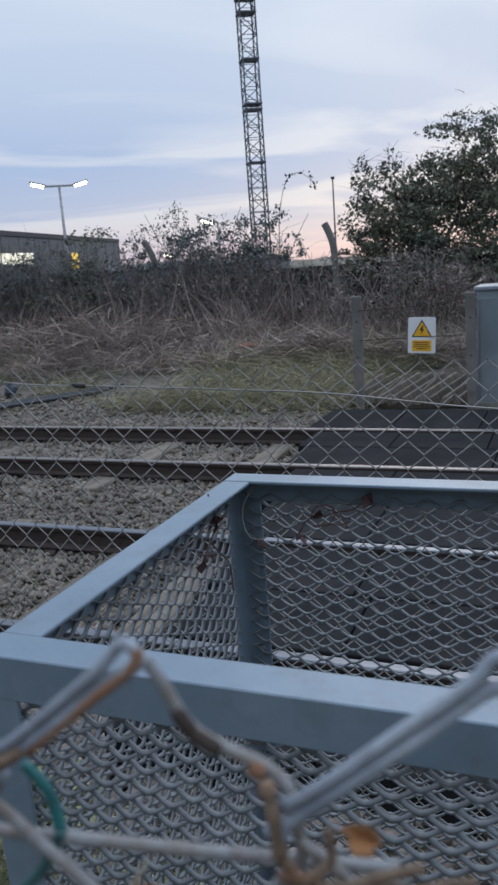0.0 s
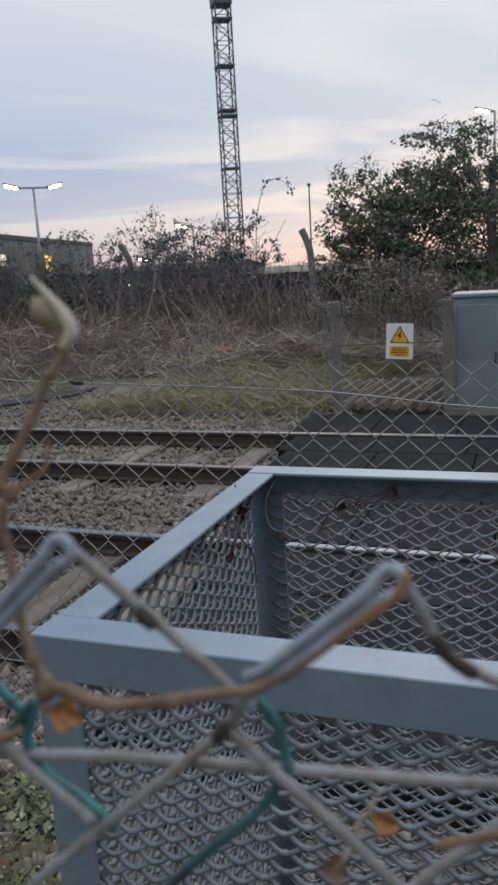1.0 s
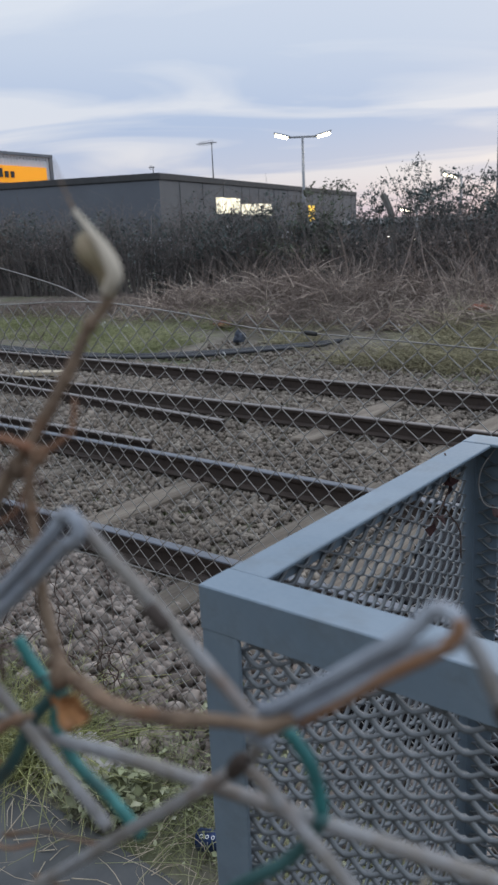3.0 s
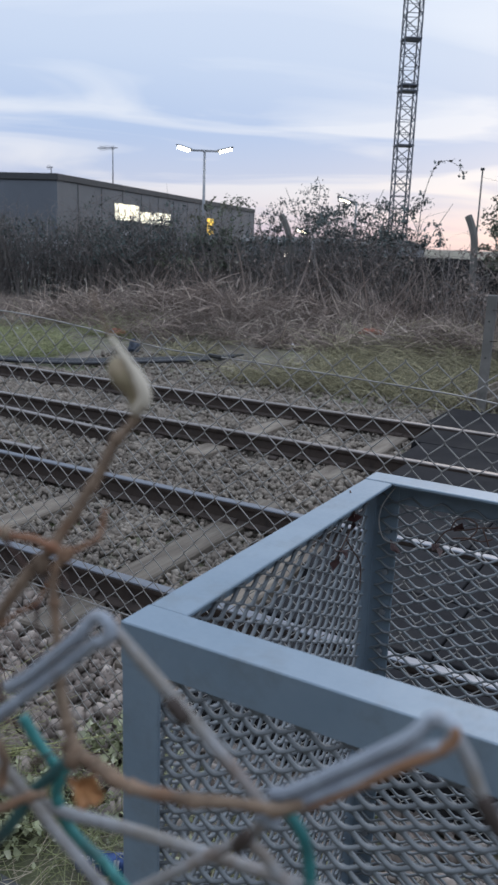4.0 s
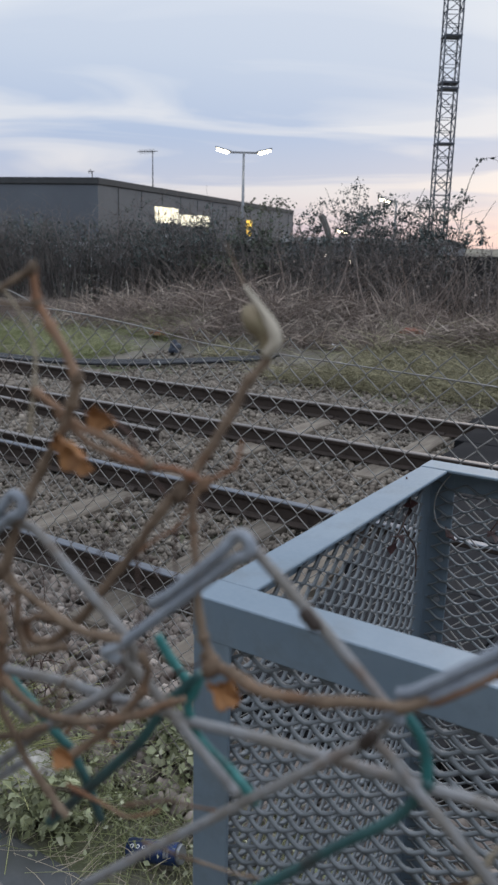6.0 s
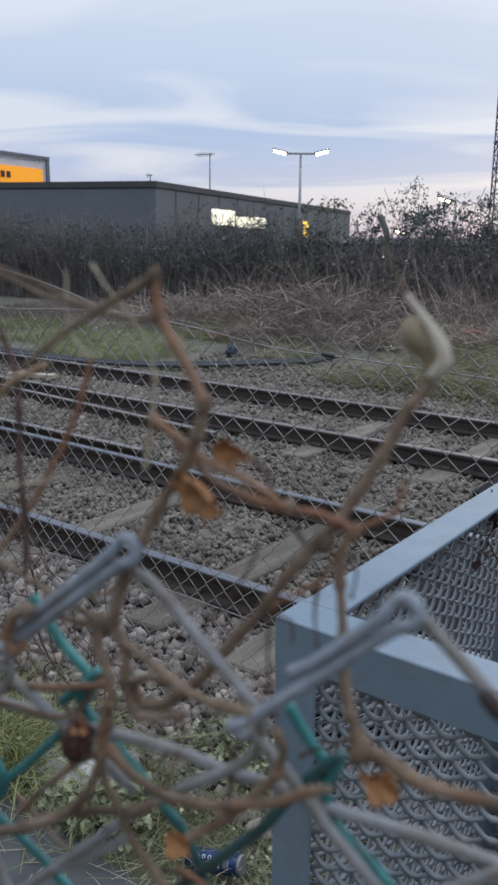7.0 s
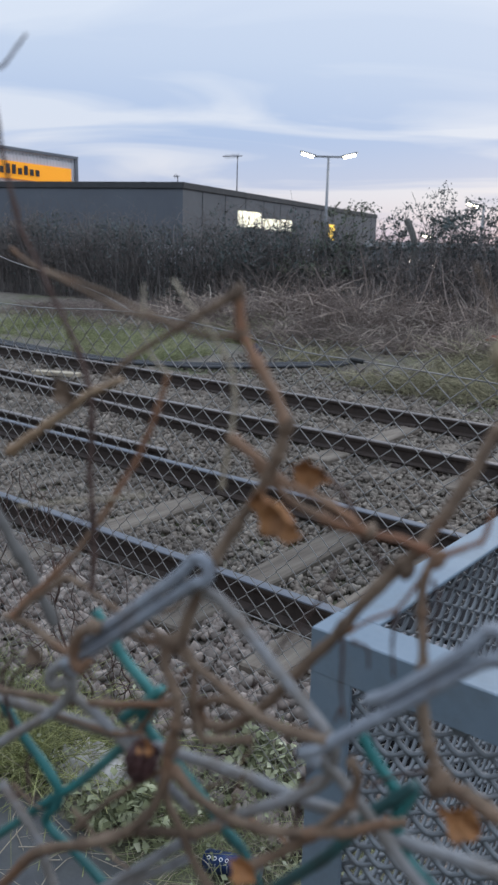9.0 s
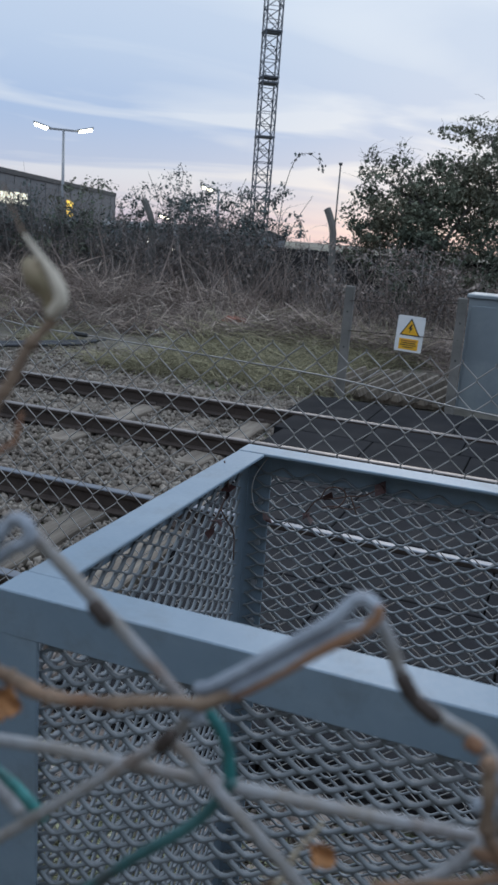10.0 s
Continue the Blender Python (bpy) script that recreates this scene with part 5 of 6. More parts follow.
# rough grass between the line and the brambles
grass = thing("rough_grass", "patchy pale green rough grass beyond the track", "grass", kind="stuff")
n = 52000
gx, gy = rng.uniform(-17, 1, n), rng.uniform(6.1, 10.6, n)
keep = np.array([noise.noise(Vector((a * 0.45, b * 0.7, 3.0))) for a, b in zip(gx, gy)]) + np.where((gx > -5.4) & (gx < -1.3) & (gy > 6.9), 0.40, -0.06) + np.where((gx < -9.5) & (gy > 7.2) & (gy < 9.6), 0.36, -0.12) > 0.10
keep &= ~((gx > -2.4) & (gx < -0.4) & (gy > 7.0) & (gy < 8.7))
gx, gy = gx[keep], gy[keep]
roots = np.stack([gx, gy, height(gx, gy) - 0.02], -1)
patch = (gx > -8.5) & (gx < -0.6)
long_ones = rng.uniform(0, 1, len(roots)) < 0.35
paths, radii = stems(roots, np.where(long_ones, np.where(patch, 0.60, 0.44), np.where(patch, 0.30, 0.19)), 0.6, 0.7, np.where(patch, 0.0055, 0.0042)[:, None], 4)
part("blades", from_arrays("blades", *sticks(paths[~patch], radii[~patch]), M_GRASS), grass)
tagged(part("straw", from_arrays("straw", *sticks(paths[patch], radii[patch]), M_STRAW), grass, "bleached tussocks"), kind="stuff")

# heaps of cut and fallen bramble stalks
bramble = thing("bramble_heap", "tangled heap of dry brown bramble and reed stalks", "brambles", kind="stuff")
n = 24000
bx, by = rng.uniform(-19, 1.0, n), 8.6 + np.abs(rng.normal(0, 1.0, n)) * 2.2
edge = np.array([noise.noise(Vector((a * 0.35, 1.0, 0.0))) for a in bx])
by += 2.2 * edge + np.where(bx < -9, 1.0, 0.3)
by = np.where((bx > -6.6) & (bx < -1.2) & (by < 9.5), 9.5 + rng.uniform(0, 1.5, n), by)
mound = np.array([max(0.0, noise.noise(Vector((a * 0.4, b * 0.5, 8.0))) + 0.25) for a, b in zip(bx, by)]) * 0.8
bz = height(bx, by) + rng.uniform(0, 1, n) * mound * np.where(bx > -11, 0.9, 0.35)
roots = np.stack([bx, by, bz], -1)
paths, radii = stems(roots, 0.40, 1.4, 0.35, 0.0055, 4, 0.8)
part("stalks", from_arrays("stalks", *sticks(paths, radii), M_REED), bramble)
n = 1300
roots = np.stack([rng.uniform(-13, 0, n), rng.uniform(11.0, 14.0, n), np.zeros(n)], -1)
roots[:, 2] = height(roots[:, 0], roots[:, 1])
paths, radii = stems(roots, 1.2, 0.28, 0.3, 0.0075, 6)
tagged(part("upright_stalks", from_arrays("upright_stalks", *sticks(paths, radii), M_REED), bramble), kind="stuff")
n = 46
roots = np.stack([rng.uniform(-9.5, -3.5, n), rng.uniform(11.2, 13.2, n), np.zeros(n)], -1)
roots[:, 2] = height(roots[:, 0], roots[:, 1])
paths, radii = stems(roots, 1.35, 0.75, 0.12, 0.017, 5)
tagged(part("leaning_canes", from_arrays("leaning_canes", *sticks(paths, radii, 5), M_REED), bramble, "thick leaning dead canes"), kind="stuff")
n = 2300
bx, by = rng.uniform(-14, 0.5, n), rng.uniform(9.2, 13.0, n)
mound = np.array([max(0.0, noise.noise(Vector((a * 0.4, b * 0.5, 8.0))) + 0.25) for a, b in zip(bx, by)]) * 0.8
roots = np.stack([bx, by, height(bx, by) + 0.1 + rng.uniform(0.3, 1, n) * mound], -1)
paths, radii = stems(roots, 0.46, 1.3, 0.2, 0.0085, 4, 0.7)
tagged(part("thick_stalks", from_arrays("thick_stalks", *sticks(paths, radii, 4), M_STALK), bramble), kind="stuff")

# ---- hedge, bushes and trees ----


def bush(name, label, category, center, spread, tall, twigs, leafs, leaf_size, mat, twig_mat=None, twig_len=0.9, crown=0.35, dome=0.0):
    """A bush: a fan of branching stems with loose leaves near their outer ends."""
    ob = thing(name, label, category, pose(*center))
    base = np.stack([rng.normal(0, spread[0] * 0.35, twigs), rng.normal(0, spread[1] * 0.35, twigs), np.zeros(twigs)], -1)
    if dome:
        base = np.stack([rng.uniform(-dome, dome, twigs), rng.normal(0, spread[1] * 0.35, twigs), np.zeros(twigs)], -1)
    rise = tall * np.sqrt(np.clip(1 - (base[:, 0] / (dome * 1.12)) ** 2, 0.2, 1)) if dome else tall
    p1, r1 = stems(base, rise, 0.22, 0.22, 0.012, 7)
    if dome:
        fit_in = np.minimum(1.0, 0.92 * rise / p1[:, -1, 2])[:, None, None]
        p1 = base[:, None] + (p1 - base[:, None]) * fit_in
    ends = p1[rng.integers(0, twigs, twigs * 5), rng.integers(2, 7, twigs * 5)]
    p2, r2 = stems(ends, twig_len * tall * 0.35, 0.8, 0.5, 0.0075, 6)
    p3o = p2[rng.integers(0, len(p2), twigs * 8), rng.integers(2, 6, twigs * 8)]
    p3, r3 = stems(p3o, twig_len * tall * 0.18, 1.0, 0.5, 0.0052, 4)
    for q in (p2, p3):
        over = tall * (np.sqrt(np.clip(1 - (q[:, :, 0] / (dome * 1.3)) ** 2, 0.1, 1)) if dome else 1.1)
        q[:, :, 2] = np.where(q[:, :, 2] > over, over + 0.25 * (q[:, :, 2] - over), q[:, :, 2])
    va, fa = sticks(p1, r1, 5)
    vb, fb = sticks(p2, r2, 3)
    vc, fc = sticks(p3, r3, 3)
    v = np.concatenate([va, vb, vc])
    f = np.concatenate([fa, fb + len(va), fc + len(va) + len(vb)])
    tagged(part("branchwork", from_arrays("branchwork", v, f, twig_mat or M_BARETWIG), ob), kind="stuff")
    src = np.concatenate([p2.reshape(-1, 3), p3.reshape(-1, 3), p3.reshape(-1, 3)])
    src = src[src[:, 2] > tall * crown]
    at = src[rng.integers(0, len(src), leafs)] + rng.normal(0, 0.05, (leafs, 3))
    tagged(part("foliage", from_arrays("foliage", *leaves(at, leaf_size), mat), ob), kind="stuff")
    return ob


def mass(center, size, n, leaf, mat, lumps=46):
    """Leaves in uneven clumps inside an ellipsoid, with gaps between the clumps."""
    c = rng.normal(size=(lumps, 3))
    c /= np.linalg.norm(c, axis=1, keepdims=True)
    c *= rng.uniform(0.2, 1.1, lumps)[:, None] ** 0.6
    which = rng.integers(0, lumps, n)
    d = rng.normal(size=(n, 3))
    d /= np.linalg.norm(d, axis=1, keepdims=True)
    p = c[which] + d * (rng.uniform(0.0, 1, n) ** 0.45 * rng.uniform(0.10, 0.36, lumps)[which])[:, None]
    return leaves(np.array(center) + p * np.array(size), leaf)


# long hedge of ivy-grown twigs in front of the buildings
for k in range(13):
    x = -30 + 1.9 * k
    y = 15.6 + 0.25 * math.sin(k * 1.9) - (0.5 if k > 9 else 0)
    tall = (2.56 if k < 10 else 1.85) + 0.2 * math.sin(k * 2.7) + (0.15 if k < 5 else 0)
    ob = thing("hedge_shrub", "dense dark ivy-grown hedge shrub with bare twigs", "hedge", pose(x, y, float(height(x, y)) - 0.05), group="hedge along the boundary")
    lx = rng.uniform(-1.15, 1.15, 2600)
    lp = np.stack([lx, rng.normal(0, 0.35, 2600), tall * rng.uniform(0.0, 1.0, 2600) ** 0.85 * (0.9 + 0.1 * np.sin(lx * 5 + k))], -1)
    part("leaves", from_arrays("leaves", *leaves(lp, 0.10), M_HEDGE), ob)
    base = np.stack([rng.uniform(-1.1, 1.1, 260), rng.normal(-0.3, 0.25, 260), np.zeros(260)], -1)
    p1, r1 = stems(base, tall * 0.85, 0.14, 0.14, 0.010, 6)
    base = np.stack([rng.uniform(-1.1, 1.1, 12), rng.normal(-0.55, 0.12, 12), np.zeros(12)], -1)
    p0, r0 = stems(base, tall * 0.9, 0.10, 0.10, 0.021, 6)
    part("bare_stems", from_arrays("bare_stems", *sticks(p0, r0, 5), M_BARETWIG), ob)
    ends = p1[rng.integers(0, 260, 900), rng.integers(2, 6, 900)]
    p2, r2 = stems(ends, 0.5, 0.7, 0.4, 0.0055, 5)
    va, fa = sticks(p1, r1)
    vb, fb = sticks(p2, r2)
    part("twigs", from_arrays("twigs", np.concatenate([va, vb]), np.concatenate([fa, fb + len(va)]), M_BARETWIG), ob)
    ob["kind"] = "stuff"

bush("bush", "open leafless bush with a few dark leaves against the sky", "bush", (-7.55, 14.3, 0.15), (2.8, 1.0), 3.15, 56, 2300, 0.072, M_HEDGE, twig_len=0.5, dome=1.25, crown=0.58)
bush("bush", "low spreading leafless bush with scattered dark leaves", "bush", (-8.95, 14.4, 0.15), (1.8, 0.8), 2.75, 38, 1250, 0.072, M_HEDGE, twig_len=0.5, dome=0.85, crown=0.6)
bush("bush", "thin straggling bush with scattered dark leaves", "bush", (-5.65, 14.5, 0.15), (1.6, 0.7), 2.8, 18, 520, 0.085, M_HEDGE, twig_len=0.5, dome=0.75, crown=0.6)
whip = thing("bush", "tall arching bare shoot with few leaves at its end", "bush", pose(-5.75, 14.3, 0.15))
whip_path = smooth_path([(0, 0, 0), (0.02, 0, 1.4), (0.08, 0, 2.6), (0.28, 0, 3.3), (0.55, 0, 3.46), (0.84, 0, 3.30), (0.96, 0, 3.08)], 6)
part("shoot", mesh_of("shoot", *tube_arrays(whip_path, [0.012 - 0.009 * k / (len(whip_path) - 1) for k in range(len(whip_path))], 5), M_BARETWIG, True), whip)
whip_at = np.array([tuple(whip_path[k]) for k in (17, 19, 21, 23, 24, 26, 28, 30, 31, 33, 34, 35)])
part("foliage", from_arrays("foliage", *leaves(np.repeat(whip_at, 2, 0) + rng.normal(0, 0.05, (24, 3)), 0.11), M_HEDGE), whip)
bush("bush", "green-leaved shrub beside the dark building", "bush", (-11.35, 15.0, 0.1), (1.0, 0.6), 2.85, 44, 2800, 0.085, M_TREE, twig_len=0.5, dome=0.75)
bush("bush", "bare grey-brown scrub with drying leaves below the trees", "bush", (-1.9, 11.6, 0.1), (2.2, 1.0), 1.5, 44, 1900, 0.07, M_REED)
bush("bush", "bare twiggy scrub behind the bramble heap", "bush", (-7.5, 13.6, 0.15), (3.4, 0.8), 1.6, 60, 900, 0.07, M_REED)
bush("bush", "bare twiggy scrub on the bank", "bush", (-4.6, 13.7, 0.15), (2.2, 0.8), 1.35, 44, 500, 0.06, M_REED)
bush("bush", "whippy shoots rising above the hedge", "bush", (-16.6, 15.2, 0.1), (1.6, 0.5), 2.1, 12, 60, 0.07, M_HEDGE)
bush("bush", "bare grey twigs with few leaves before the lit windows", "bush", (-13.7, 14.9, 0.1), (1.0, 0.5), 2.85, 60, 2200, 0.08, M_HEDGE, twig_len=0.45, dome=1.4)
bush("bush", "whippy bare shoots rising past the roof edge", "bush", (-13.6, 15.1, 0.1), (1.5, 0.4), 2.75, 9, 40, 0.07, M_REED, twig_len=0.3)
bush("bush", "drying brown shrub beside the dark building", "bush", (-25.5, 15.2, 0.1), (1.2, 0.6), 2.6, 40, 2200, 0.08, M_REED, twig_len=0.5, dome=1.4)
bush("bush", "bare twigs rising above the hedge", "bush", (-22.5, 15.4, 0.1), (1.8, 0.5), 1.95, 30, 260, 0.07, M_REED)


def tree(x, y, z0, clumps, trunk_h, label, twigs=60):
    ob = thing("tree", label, "tree", pose(x, y, z0))
    paths, radii = [], []
    trunk = smooth_path([(0, 0, 0), (0.05, 0, trunk_h * 0.4), (-0.04, 0.03, trunk_h * 0.75), (0.05, 0, trunk_h)], 4)
    pieces = [tube_arrays(trunk, [0.15 - 0.09 * k / (len(trunk) - 1) for k in range(len(trunk))], 8)]
    for (cx, cy, cz), size, n in clumps:
        s = trunk[rng.integers(len(trunk) // 3, len(trunk))]
        limb = smooth_path([s, s.lerp(Vector((cx, cy, cz)), 0.5) + Vector((0, 0, 0.1)), (cx, cy, cz)], 4)
        pieces.append(tube_arrays(limb, [0.06 - 0.045 * k / (len(limb) - 1) for k in range(len(limb))], 6))
    part("trunk", mesh_of("trunk", *join(pieces), M_BARETWIG, True), ob)
    vs, fs, base = [], [], 0
    tw, tf = [], []
    for c, size, n in clumps:
        v, f = mass(c, size, int(n * 0.72), 0.082, M_TREE)
        vs.append(v)
        fs.append(f + base)
        base += len(v)
        st = np.array(c) + rng.normal(size=(twigs, 3)) * np.array(size) * 0.45
        p, r = stems(st, 0.28, 1.1, 0.4, 0.006, 5)
        a, b = sticks(p, r)
        tf.append(b + sum(len(q) for q in tw))
        tw.append(a)
    part("crown", from_arrays("crown", np.concatenate(vs), np.concatenate(fs), M_TREE), ob)
    tagged(part("twigwork", from_arrays("twigwork", np.concatenate(tw), np.concatenate(tf), M_BARETWIG), ob), kind="stuff")


tree(-2.5, 14.6, 0.1, [((-0.75, 0, 2.55), (1.05, 0.8, 0.85), 5200), ((0.3, 0.2, 2.45), (1.2, 0.9, 1.0), 5600), ((-0.6, 0, 1.7), (1.25, 0.8, 0.65), 4200), ((0.9, 0.1, 1.5), (1.3, 0.8, 0.7), 4000), ((-1.38, 0.1, 3.25), (0.26, 0.3, 0.55), 360), ((-0.72, 0.1, 3.3), (0.26, 0.3, 0.55), 380), ((0.5, 0.1, 3.2), (0.7, 0.5, 0.5), 1500), ((-1.15, 0.1, 2.0), (0.6, 0.6, 0.8), 2600), ((0.1, -0.1, 1.0), (1.5, 0.7, 0.6), 3200), ((1.1, 0.1, 3.1), (0.8, 0.6, 0.7), 2600), ((0.1, 0.1, 2.9), (0.9, 0.6, 0.6), 2600), ((0.1, 0.1, 2.1), (1.3, 0.7, 1.0), 5000)], 2.4, "dark evergreen tree with dense small leaves")
tree(-0.7, 14.9, 0.1, [((-0.1, 0, 2.35), (1.05, 0.7, 0.65), 3600), ((0.8, 0.2, 2.9), (1.2, 0.8, 0.9), 4600), ((0.2, 0, 2.5), (1.5, 0.9, 1.0), 6000), ((-0.85, 0, 4.1), (0.95, 0.4, 0.30), 1500), ((-0.45, 0, 3.55), (0.75, 0.5, 0.5), 1500), ((0.0, 0, 1.4), (1.5, 0.9, 0.7), 4200), ((1.8, 0.1, 2.4), (1.4, 0.9, 1.4), 5000)], 3.4, "taller dark evergreen tree with spreading top branches")

# leaning post with a bent top, and the dark boundary fence
leaner = thing("fence_post", "old concrete post with a cranked top, leaning", "post", pose(-4.25, 13.6, 0.05))
part("shaft", mesh_of("shaft", *tube_arrays(smooth_path([(0.06, 0, 0), (0.0, 0, 1.4), (-0.03, 0, 1.95), (-0.12, 0, 2.25), (-0.20, 0, 2.42)], 4), 0.075, 6), M_POST), leaner)
bent = thing("fence_post", "old concrete post with a cranked top among bushes", "post", pose(-8.75, 14.1, 0.05), group="boundary posts")
part("shaft", mesh_of("shaft", *tube_arrays(smooth_path([(0.04, 0, 0), (0.0, 0, 1.4), (-0.03, 0, 1.9), (-0.14, 0, 2.2), (-0.26, 0, 2.4)], 4), 0.08, 6), M_POST), bent)
boards = thing("boundary_fence", "dark close-boarded boundary fence behind the brambles", "fence", pose(0, 0, 0))
plank_mesh = box("board", (0.165, 0.024, 1.5), M_BOARD, 0.004)
for k in range(80):
    part("board", plank_mesh, boards, at=pose(-8.6 + 0.172 * k, 15.35 + 0.012 * (k % 2), 0.85 + 0.008 * math.sin(k * 1.7)))
for z in (0.35, 1.35):
    part("rail", box("fence_rail", (13.8, 0.05, 0.09), M_BOARD, 0.006), boards, at=pose(-1.8, 15.40, z))
pales = thing("palisade_fence", "pale grey steel palisade fence showing through the hedge", "fence", pose(0, 0, 0))
pale = box("pale", (0.065, 0.012, 1.55), M_CORR, 0.003)
for k in range(110):
    part("pale", pale, pales, at=pose(-30 + 0.155 * k, 16.3, 0.95))
for z in (0.5, 1.6):
    part("rail", box("palisade_rail", (17.2, 0.05, 0.05), M_CORR, 0.004), pales, at=pose(-21.5, 16.34, z))

# ---- buildings ----
unit = thing("retail_unit", "low dark grey flat-roofed retail building with lit windows", "building", pose(0, 0, 0))
A, B = Vector((-32.95, 31.9, 0)), Vector((-44.4, 73.3, 0))
C = A + (Vector((-44.2, 27.4, 0)) - A).normalized() * 22
D = B + (C - A)
TOP = 5.17


def wall(a, b, z0, z1, thick, mat):
    d = (b - a).normalized()
    nrm = Vector((-d.y, d.x, 0)) * thick
    c = [a, b, b + nrm, a + nrm]
    verts = [(p.x, p.y, z0) for p in c] + [(p.x, p.y, z1) for p in c]
    return mesh_of("wall", verts, [(0, 1, 5, 4), (1, 2, 6, 5), (2, 3, 7, 6), (3, 0, 4, 7), (4, 5, 6, 7), (3, 2, 1, 0)], mat)


part("wall", wall(A, B, -0.3, TOP - 0.3, 0.3, M_CLAD2), unit, "grey clad side wall")
part("wall", wall(C, A, -0.3, TOP - 0.3, 0.3, M_CLAD), unit, "dark clad front wall")
part("wall", wall(B, D, -0.3, TOP - 0.3, 0.3, M_CLAD), unit)
part("wall", wall(D, C, -0.3, TOP - 0.3, 0.3, M_CLAD), unit)
roof = [(p.x, p.y, TOP - 0.25) for p in (A, B, D, C)]
part("roof", mesh_of("roof", roof + [(x, y, z - 0.15) for x, y, z in roof], [(0, 1, 2, 3), (7, 6, 5, 4), (0, 4, 5, 1), (1, 5, 6, 2), (2, 6, 7, 3), (3, 7, 4, 0)], M_TRIM), unit)
out = Vector((0.08, -0.02, 0))
part("parapet", wall(A + out, B + out, TOP - 0.34, TOP, 0.45, M_TRIM), unit, "dark roof edge trim")
part("parapet", wall(C + Vector((0, -0.08, 0)), A + Vector((0.08, -0.08, 0)), TOP - 0.34, TOP, 0.45, M_TRIM), unit, "dark roof edge trim")
along = (B - A).normalized()
front = Vector((along.y, -along.x, 0)) * 0.05
for s in np.arange(2.5, 42, 3.2):
    p = A + along * s + front * 0.5
    part("cladding_joint", wall(p, p + along * 0.05, 0, TOP - 0.35, 0.04, M_TRIM), unit)
pane_rng = random.Random(4)
for first, last, sill, head in ((7.7, 11.4, 2.95, 4.0), (11.9, 17.6, 2.85, 3.7)):
    s0 = first
    while s0 < last:
        w = 0.56
        p = A + along * s0 + front
        part("window", wall(p, p + along * w, sill, head - pane_rng.uniform(0, 0.1), 0.08, M_WINDOW), unit, "lit window pane")
        s0 += w + 0.11
for s0, w, z0, z1 in ((8.6, 2.2, 0.4, 2.2), (13.2, 3.2, 0.4, 2.1)):
    p = A + along * s0 + front
    part("shutter", wall(p, p + along * w, z0, z1, 0.08, M_CORR), unit, "pale shutter")
p = A + along * 27 + front
part("window", wall(p, p + along * 1.6, 2.2, 3.7, 0.08, glow("yellow_lit_panel", (1.0, 0.62, 0.06), 0.9)), unit, "yellow lit panel")

shop = thing("superstore", "pale corrugated retail building with a lit orange fascia", "building", pose(0, 0, 0))
E0 = Vector((-64.2, 50.0, 0))
dirn = Vector((0.163, -0.987, 0))
F0 = E0 + dirn * 25
part("wall", wall(F0, E0, -0.3, 9.43, 0.4, M_CORR), shop)
part("wall", wall(E0, E0 + Vector((-30, -5, 0)), -0.3, 9.43, 0.4, M_CORR), shop)
part("wall", wall(E0 + Vector((-30, -5, 0)), F0 + Vector((-30, -5, 0)), -0.3, 9.43, 0.4, M_CORR), shop)
part("wall", wall(F0 + Vector((-30, -5, 0)), F0, -0.3, 9.43, 0.4, M_CORR), shop)
roof2 = [(p.x, p.y, 9.2) for p in (E0, E0 + Vector((-30, -5, 0)), F0 + Vector((-30, -5, 0)), F0)]
part("roof", mesh_of("roof", roof2 + [(x, y, 8.95) for x, y, z in roof2], [(0, 1, 2, 3), (7, 6, 5, 4), (0, 4, 5, 1), (1, 5, 6, 2), (2, 6, 7, 3), (3, 7, 4, 0)], M_TRIM), shop)
part("edge_trim", wall(F0 + Vector((0.2, 0, 0)), E0 + Vector((0.2, 0.15, 0)), 9.3, 9.55, 0.3, M_ROOFS), shop, "dark edge trim")
part("edge_trim", wall(E0 + Vector((0.22, -0.25, 0)), E0 + Vector((0.22, 0.1, 0)), 5, 9.4, 0.2, M_ROOFS), shop, "dark corner trim")
nose = Vector((0.28, 0.05, 0))
for s in np.arange(0.4, 24, 0.42):
    q = E0 + dirn * (s + 0.16) + nose * 0.12
    part("rib", wall(q, q - dirn * 0.16, 5.0, 9.3, 0.08, M_CORR), shop)
part("fascia", wall(E0 + dirn * 24 + nose, E0 + dirn * 1.0 + nose, 6.9, 8.35, 0.12, M_ORANGE), shop, "lit orange sign band")
for k in range(8):
    q = E0 + dirn * (5.4 + 0.72 * k) + nose * 1.5
    tall = (0.55, 0.55, 0.8, 0.55, 0.8, 0.8, 0.55, 0.8)[k]
    part("sign_mark", wall(q + dirn * 0.42, q, 7.3, 7.3 + tall, 0.08, M_TRIM), shop, "plain dark mark on the sign")


def aerial(x, y, z, h, bars, label):
    ob = thing("roof_aerial", label, "aerial", pose(x, y, z))
    part("pole", cyl("pole", 0.035, 0.025, h, M_TRIM, 6), ob)
    part("boom", box("boom", (bars * 0.16 + 0.1, 0.04, 0.04), M_TRIM, 0.0), ob, at=pose(-bars * 0.05, 0, h - 0.03, 0, 0, 10))
    for k in range(bars):
        part("element", box("element", (0.02, 0.02, 0.26), M_TRIM, 0.0), ob, at=pose(-0.12 * bars + 0.15 * k, 0, h - 0.03))


aerial(-32.7, 36.4, TOP - 0.25, 2.1, 8, "thin television aerial on a roof pole")
aerial(-34.6, 33.2, TOP - 0.25, 0.75, 2, "short roof fitting on a pole")

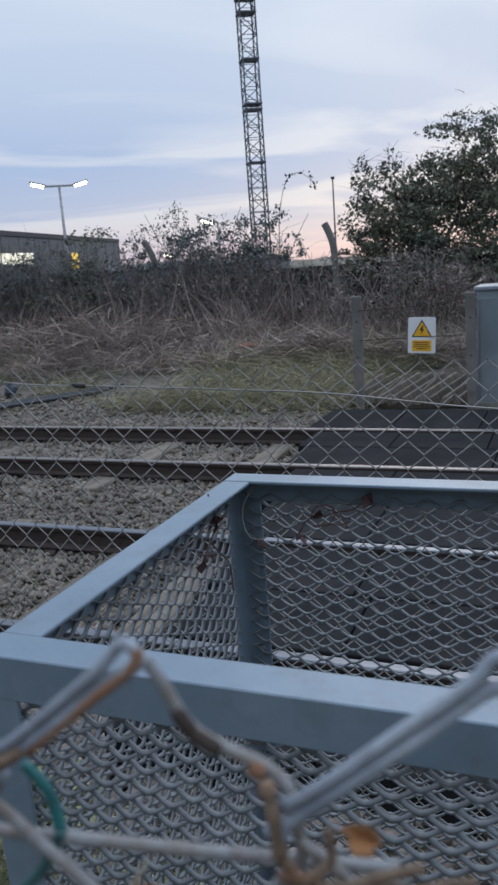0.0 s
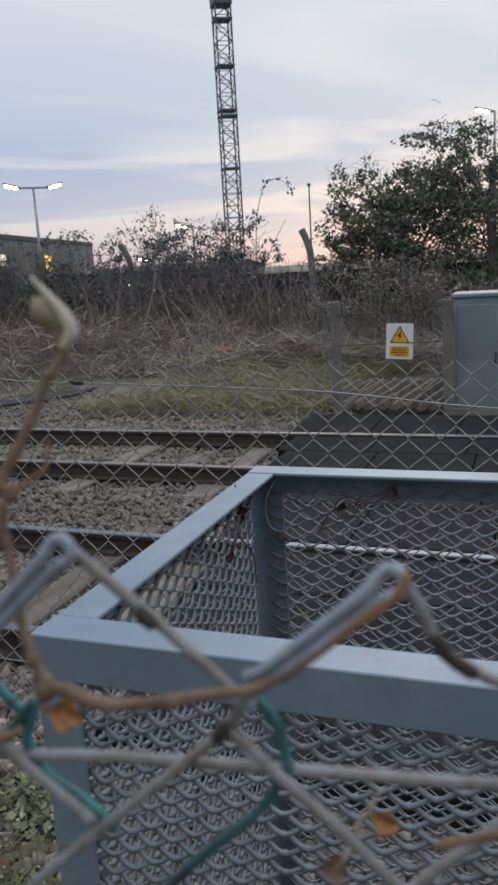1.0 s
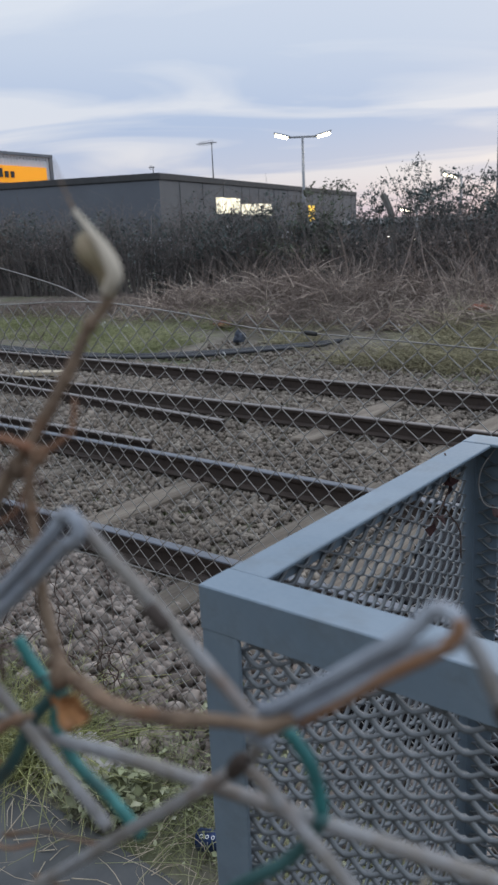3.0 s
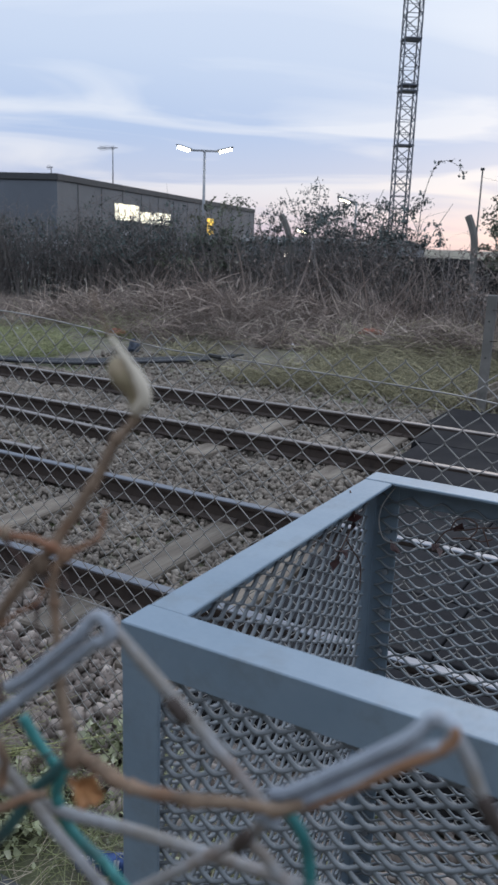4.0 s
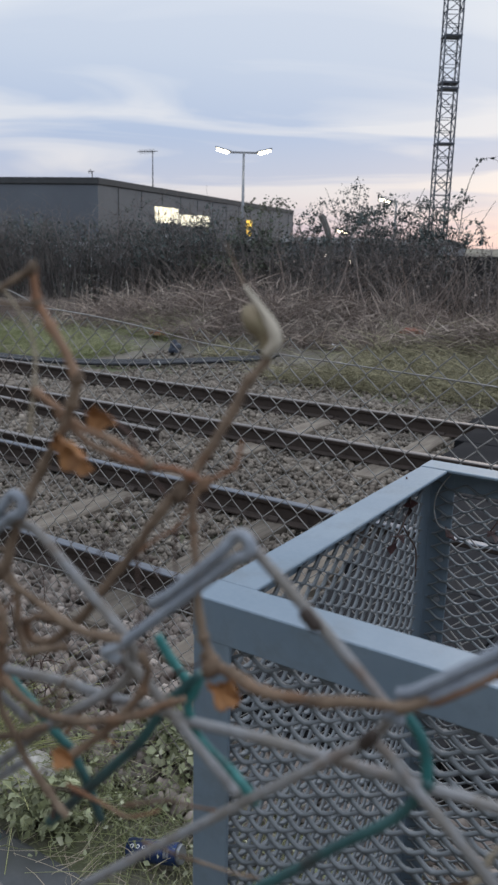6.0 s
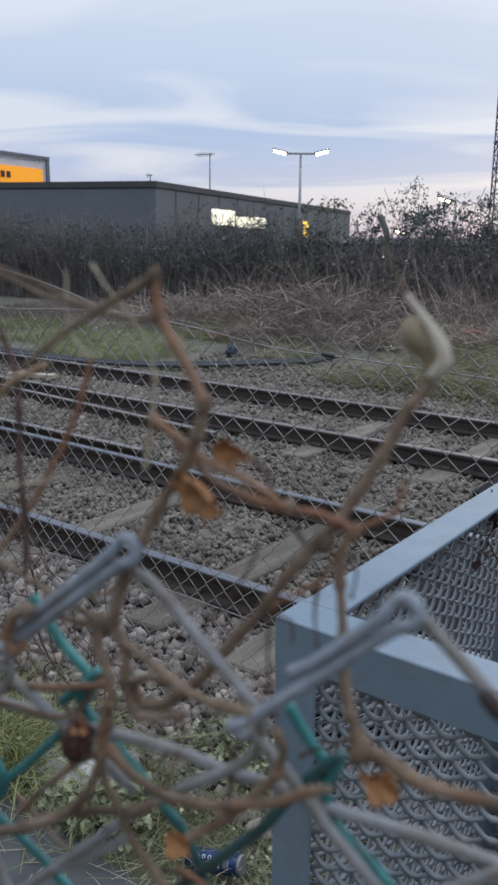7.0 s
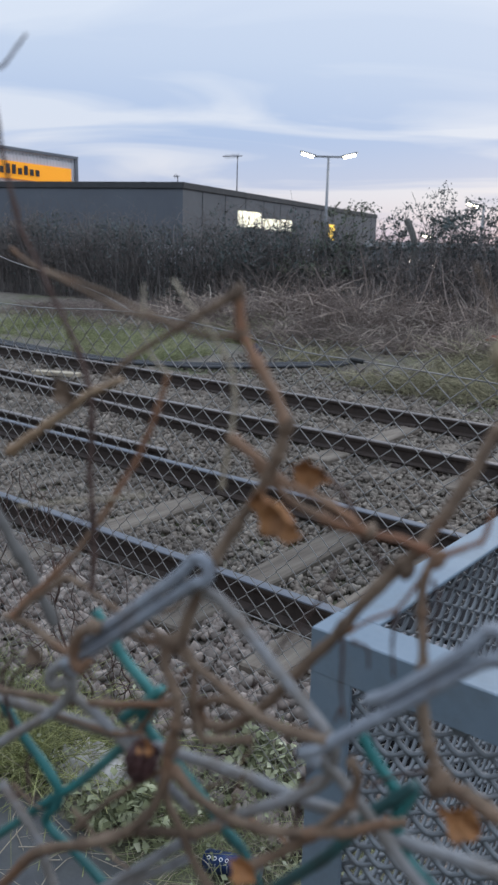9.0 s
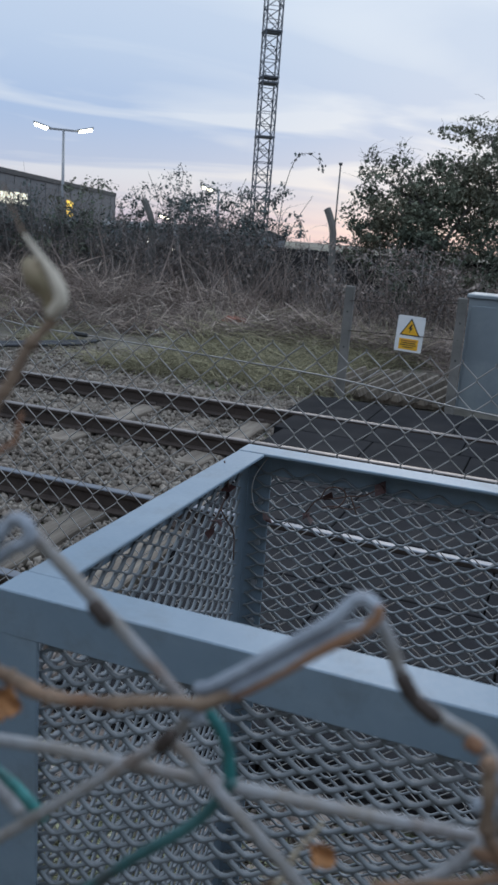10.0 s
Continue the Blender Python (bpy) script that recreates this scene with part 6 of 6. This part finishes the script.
far_roof = thing("distant_shed", "distant pale sheds behind the bushes", "building", pose(-28.2, 52, 0))
part("wall", box("shed", (17, 8, 1.9), M_ROOFS, 0.05, (0, 0, 0.95)), far_roof)
part("roof", mesh_of("shed_roof", [(-8.7, -4.3, 1.9), (8.7, -4.3, 1.9), (8.7, 4.3, 1.9), (-8.7, 4.3, 1.9), (-8.7, 0, 2.3), (8.7, 0, 2.3)], [(0, 1, 5, 4), (2, 3, 4, 5), (1, 2, 5), (3, 0, 4), (3, 2, 1, 0)], M_TRIM), far_roof)

# ---- lamps, crane, masts ----


def lamp_post(x, y, top, heads, turn, label):
    ob = thing("street_lamp", label, "lamp post", pose(x, y, -0.3, 0, 0, turn), group="car park lamps")
    h = top + 0.3
    part("column", cyl("column", 0.10, 0.055, h, M_STEEL, 12), ob)
    part("bracket", box("bracket", (1.9 if len(heads) > 1 else 0.6, 0.09, 0.09), M_STEEL, 0.01, (0 if len(heads) > 1 else -0.3, 0, 0)), ob, at=pose(0, 0, h))
    for s in heads:
        head = part("lantern", box("lantern", (0.80, 0.34, 0.07), M_STEEL, 0.02), ob, at=pose(s * (1.02 if len(heads) > 1 else 0.55), 0, h + 0.13, 0, -14 * s, 0))
        part("lens", box("lens", (0.62, 0.30, 0.11), M_LAMP, 0.03), head, "glowing lamp lens", pose(0, -0.01, -0.09))


lamp_post(-23.19, 32.0, 6.12, (-1, 1), 38, "lit double-headed car park lamp on a steel column")
lamp_post(-2.15, 40.0, 8.4, (-1,), 12, "lit single-headed lamp above the evergreen trees")
lamp_post(-17.3, 37.5, 4.0, (-1,), 20, "small lit lamp among the bushes")
lamp_post(-20.5, 39.0, 2.45, (-1,), 20, "small lit lamp low behind the hedge")
for x, y, z in ((-21.5, 38.0, 1.14), (-20.0, 38, 0.9)):
    ob = thing("bulkhead_light", "small glowing light in the car park", "light", pose(x, y, z), group="low lights")
    part("lens", cyl("lens", 0.13, 0.13, 0.10, M_LAMP, 12), ob, at=pose(0, -0.1, 0, 90, 0, 0))
    part("post", cyl("post", 0.05, 0.05, z + 0.4, M_STEEL, 8, -z - 0.4), ob)

crane = thing("tower_crane", "dark lattice mast of a tower crane against the sky", "crane", pose(-29.1, 75.0, -0.3, 0, 0, 34))
W = 0.74
for sx, sy in ((1, 1), (1, -1), (-1, 1), (-1, -1)):
    part("leg", box("leg", (0.12, 0.12, 26.4), M_CRANE, 0.0, (sx * W, sy * W, 13.2)), crane)
bay = 1.15
for k in range(23):
    z0, z1 = k * bay, (k + 1) * bay
    for a, b in (((-W, -W), (W, -W)), ((W, -W), (W, W)), ((W, W), (-W, W)), ((-W, W), (-W, -W))):
        lo, hi = (a, b) if k % 2 else (b, a)
        part("brace", tubes("brace", [[(*lo, z0), (*hi, z1)]], 0.045, M_CRANE, 5), crane)
        part("strut", tubes("strut", [[(*a, z1), (*b, z1)]], 0.035, M_CRANE, 5), crane)
for z in (11.25, 16.1, 16.6, 20.6, 24.7):
    part("collar", box("collar", (2 * W + 0.2, 2 * W + 0.2, 0.15), M_CRANE, 0.02), crane, at=pose(0, 0, z + 0.3))
part("slewing_unit", box("slewing_unit", (1.8, 1.8, 2.6), M_CRANE, 0.1, (0, 0, 27.5)), crane, "dark machinery block")
part("cab", box("cab", (0.8, 1.2, 1.5), M_CRANE, 0.12, (-1.15, -0.4, 28.2)), crane)
mast = thing("thin_mast", "thin distant mast with a small head", "mast", pose(-6.02, 20.0, 0.0))
part("pole", cyl("pole", 0.03, 0.02, 3.95, M_TRIM, 8), mast)
part("head", box("head", (0.09, 0.09, 0.07), M_TRIM, 0.01), mast, at=pose(0, 0, 3.95))
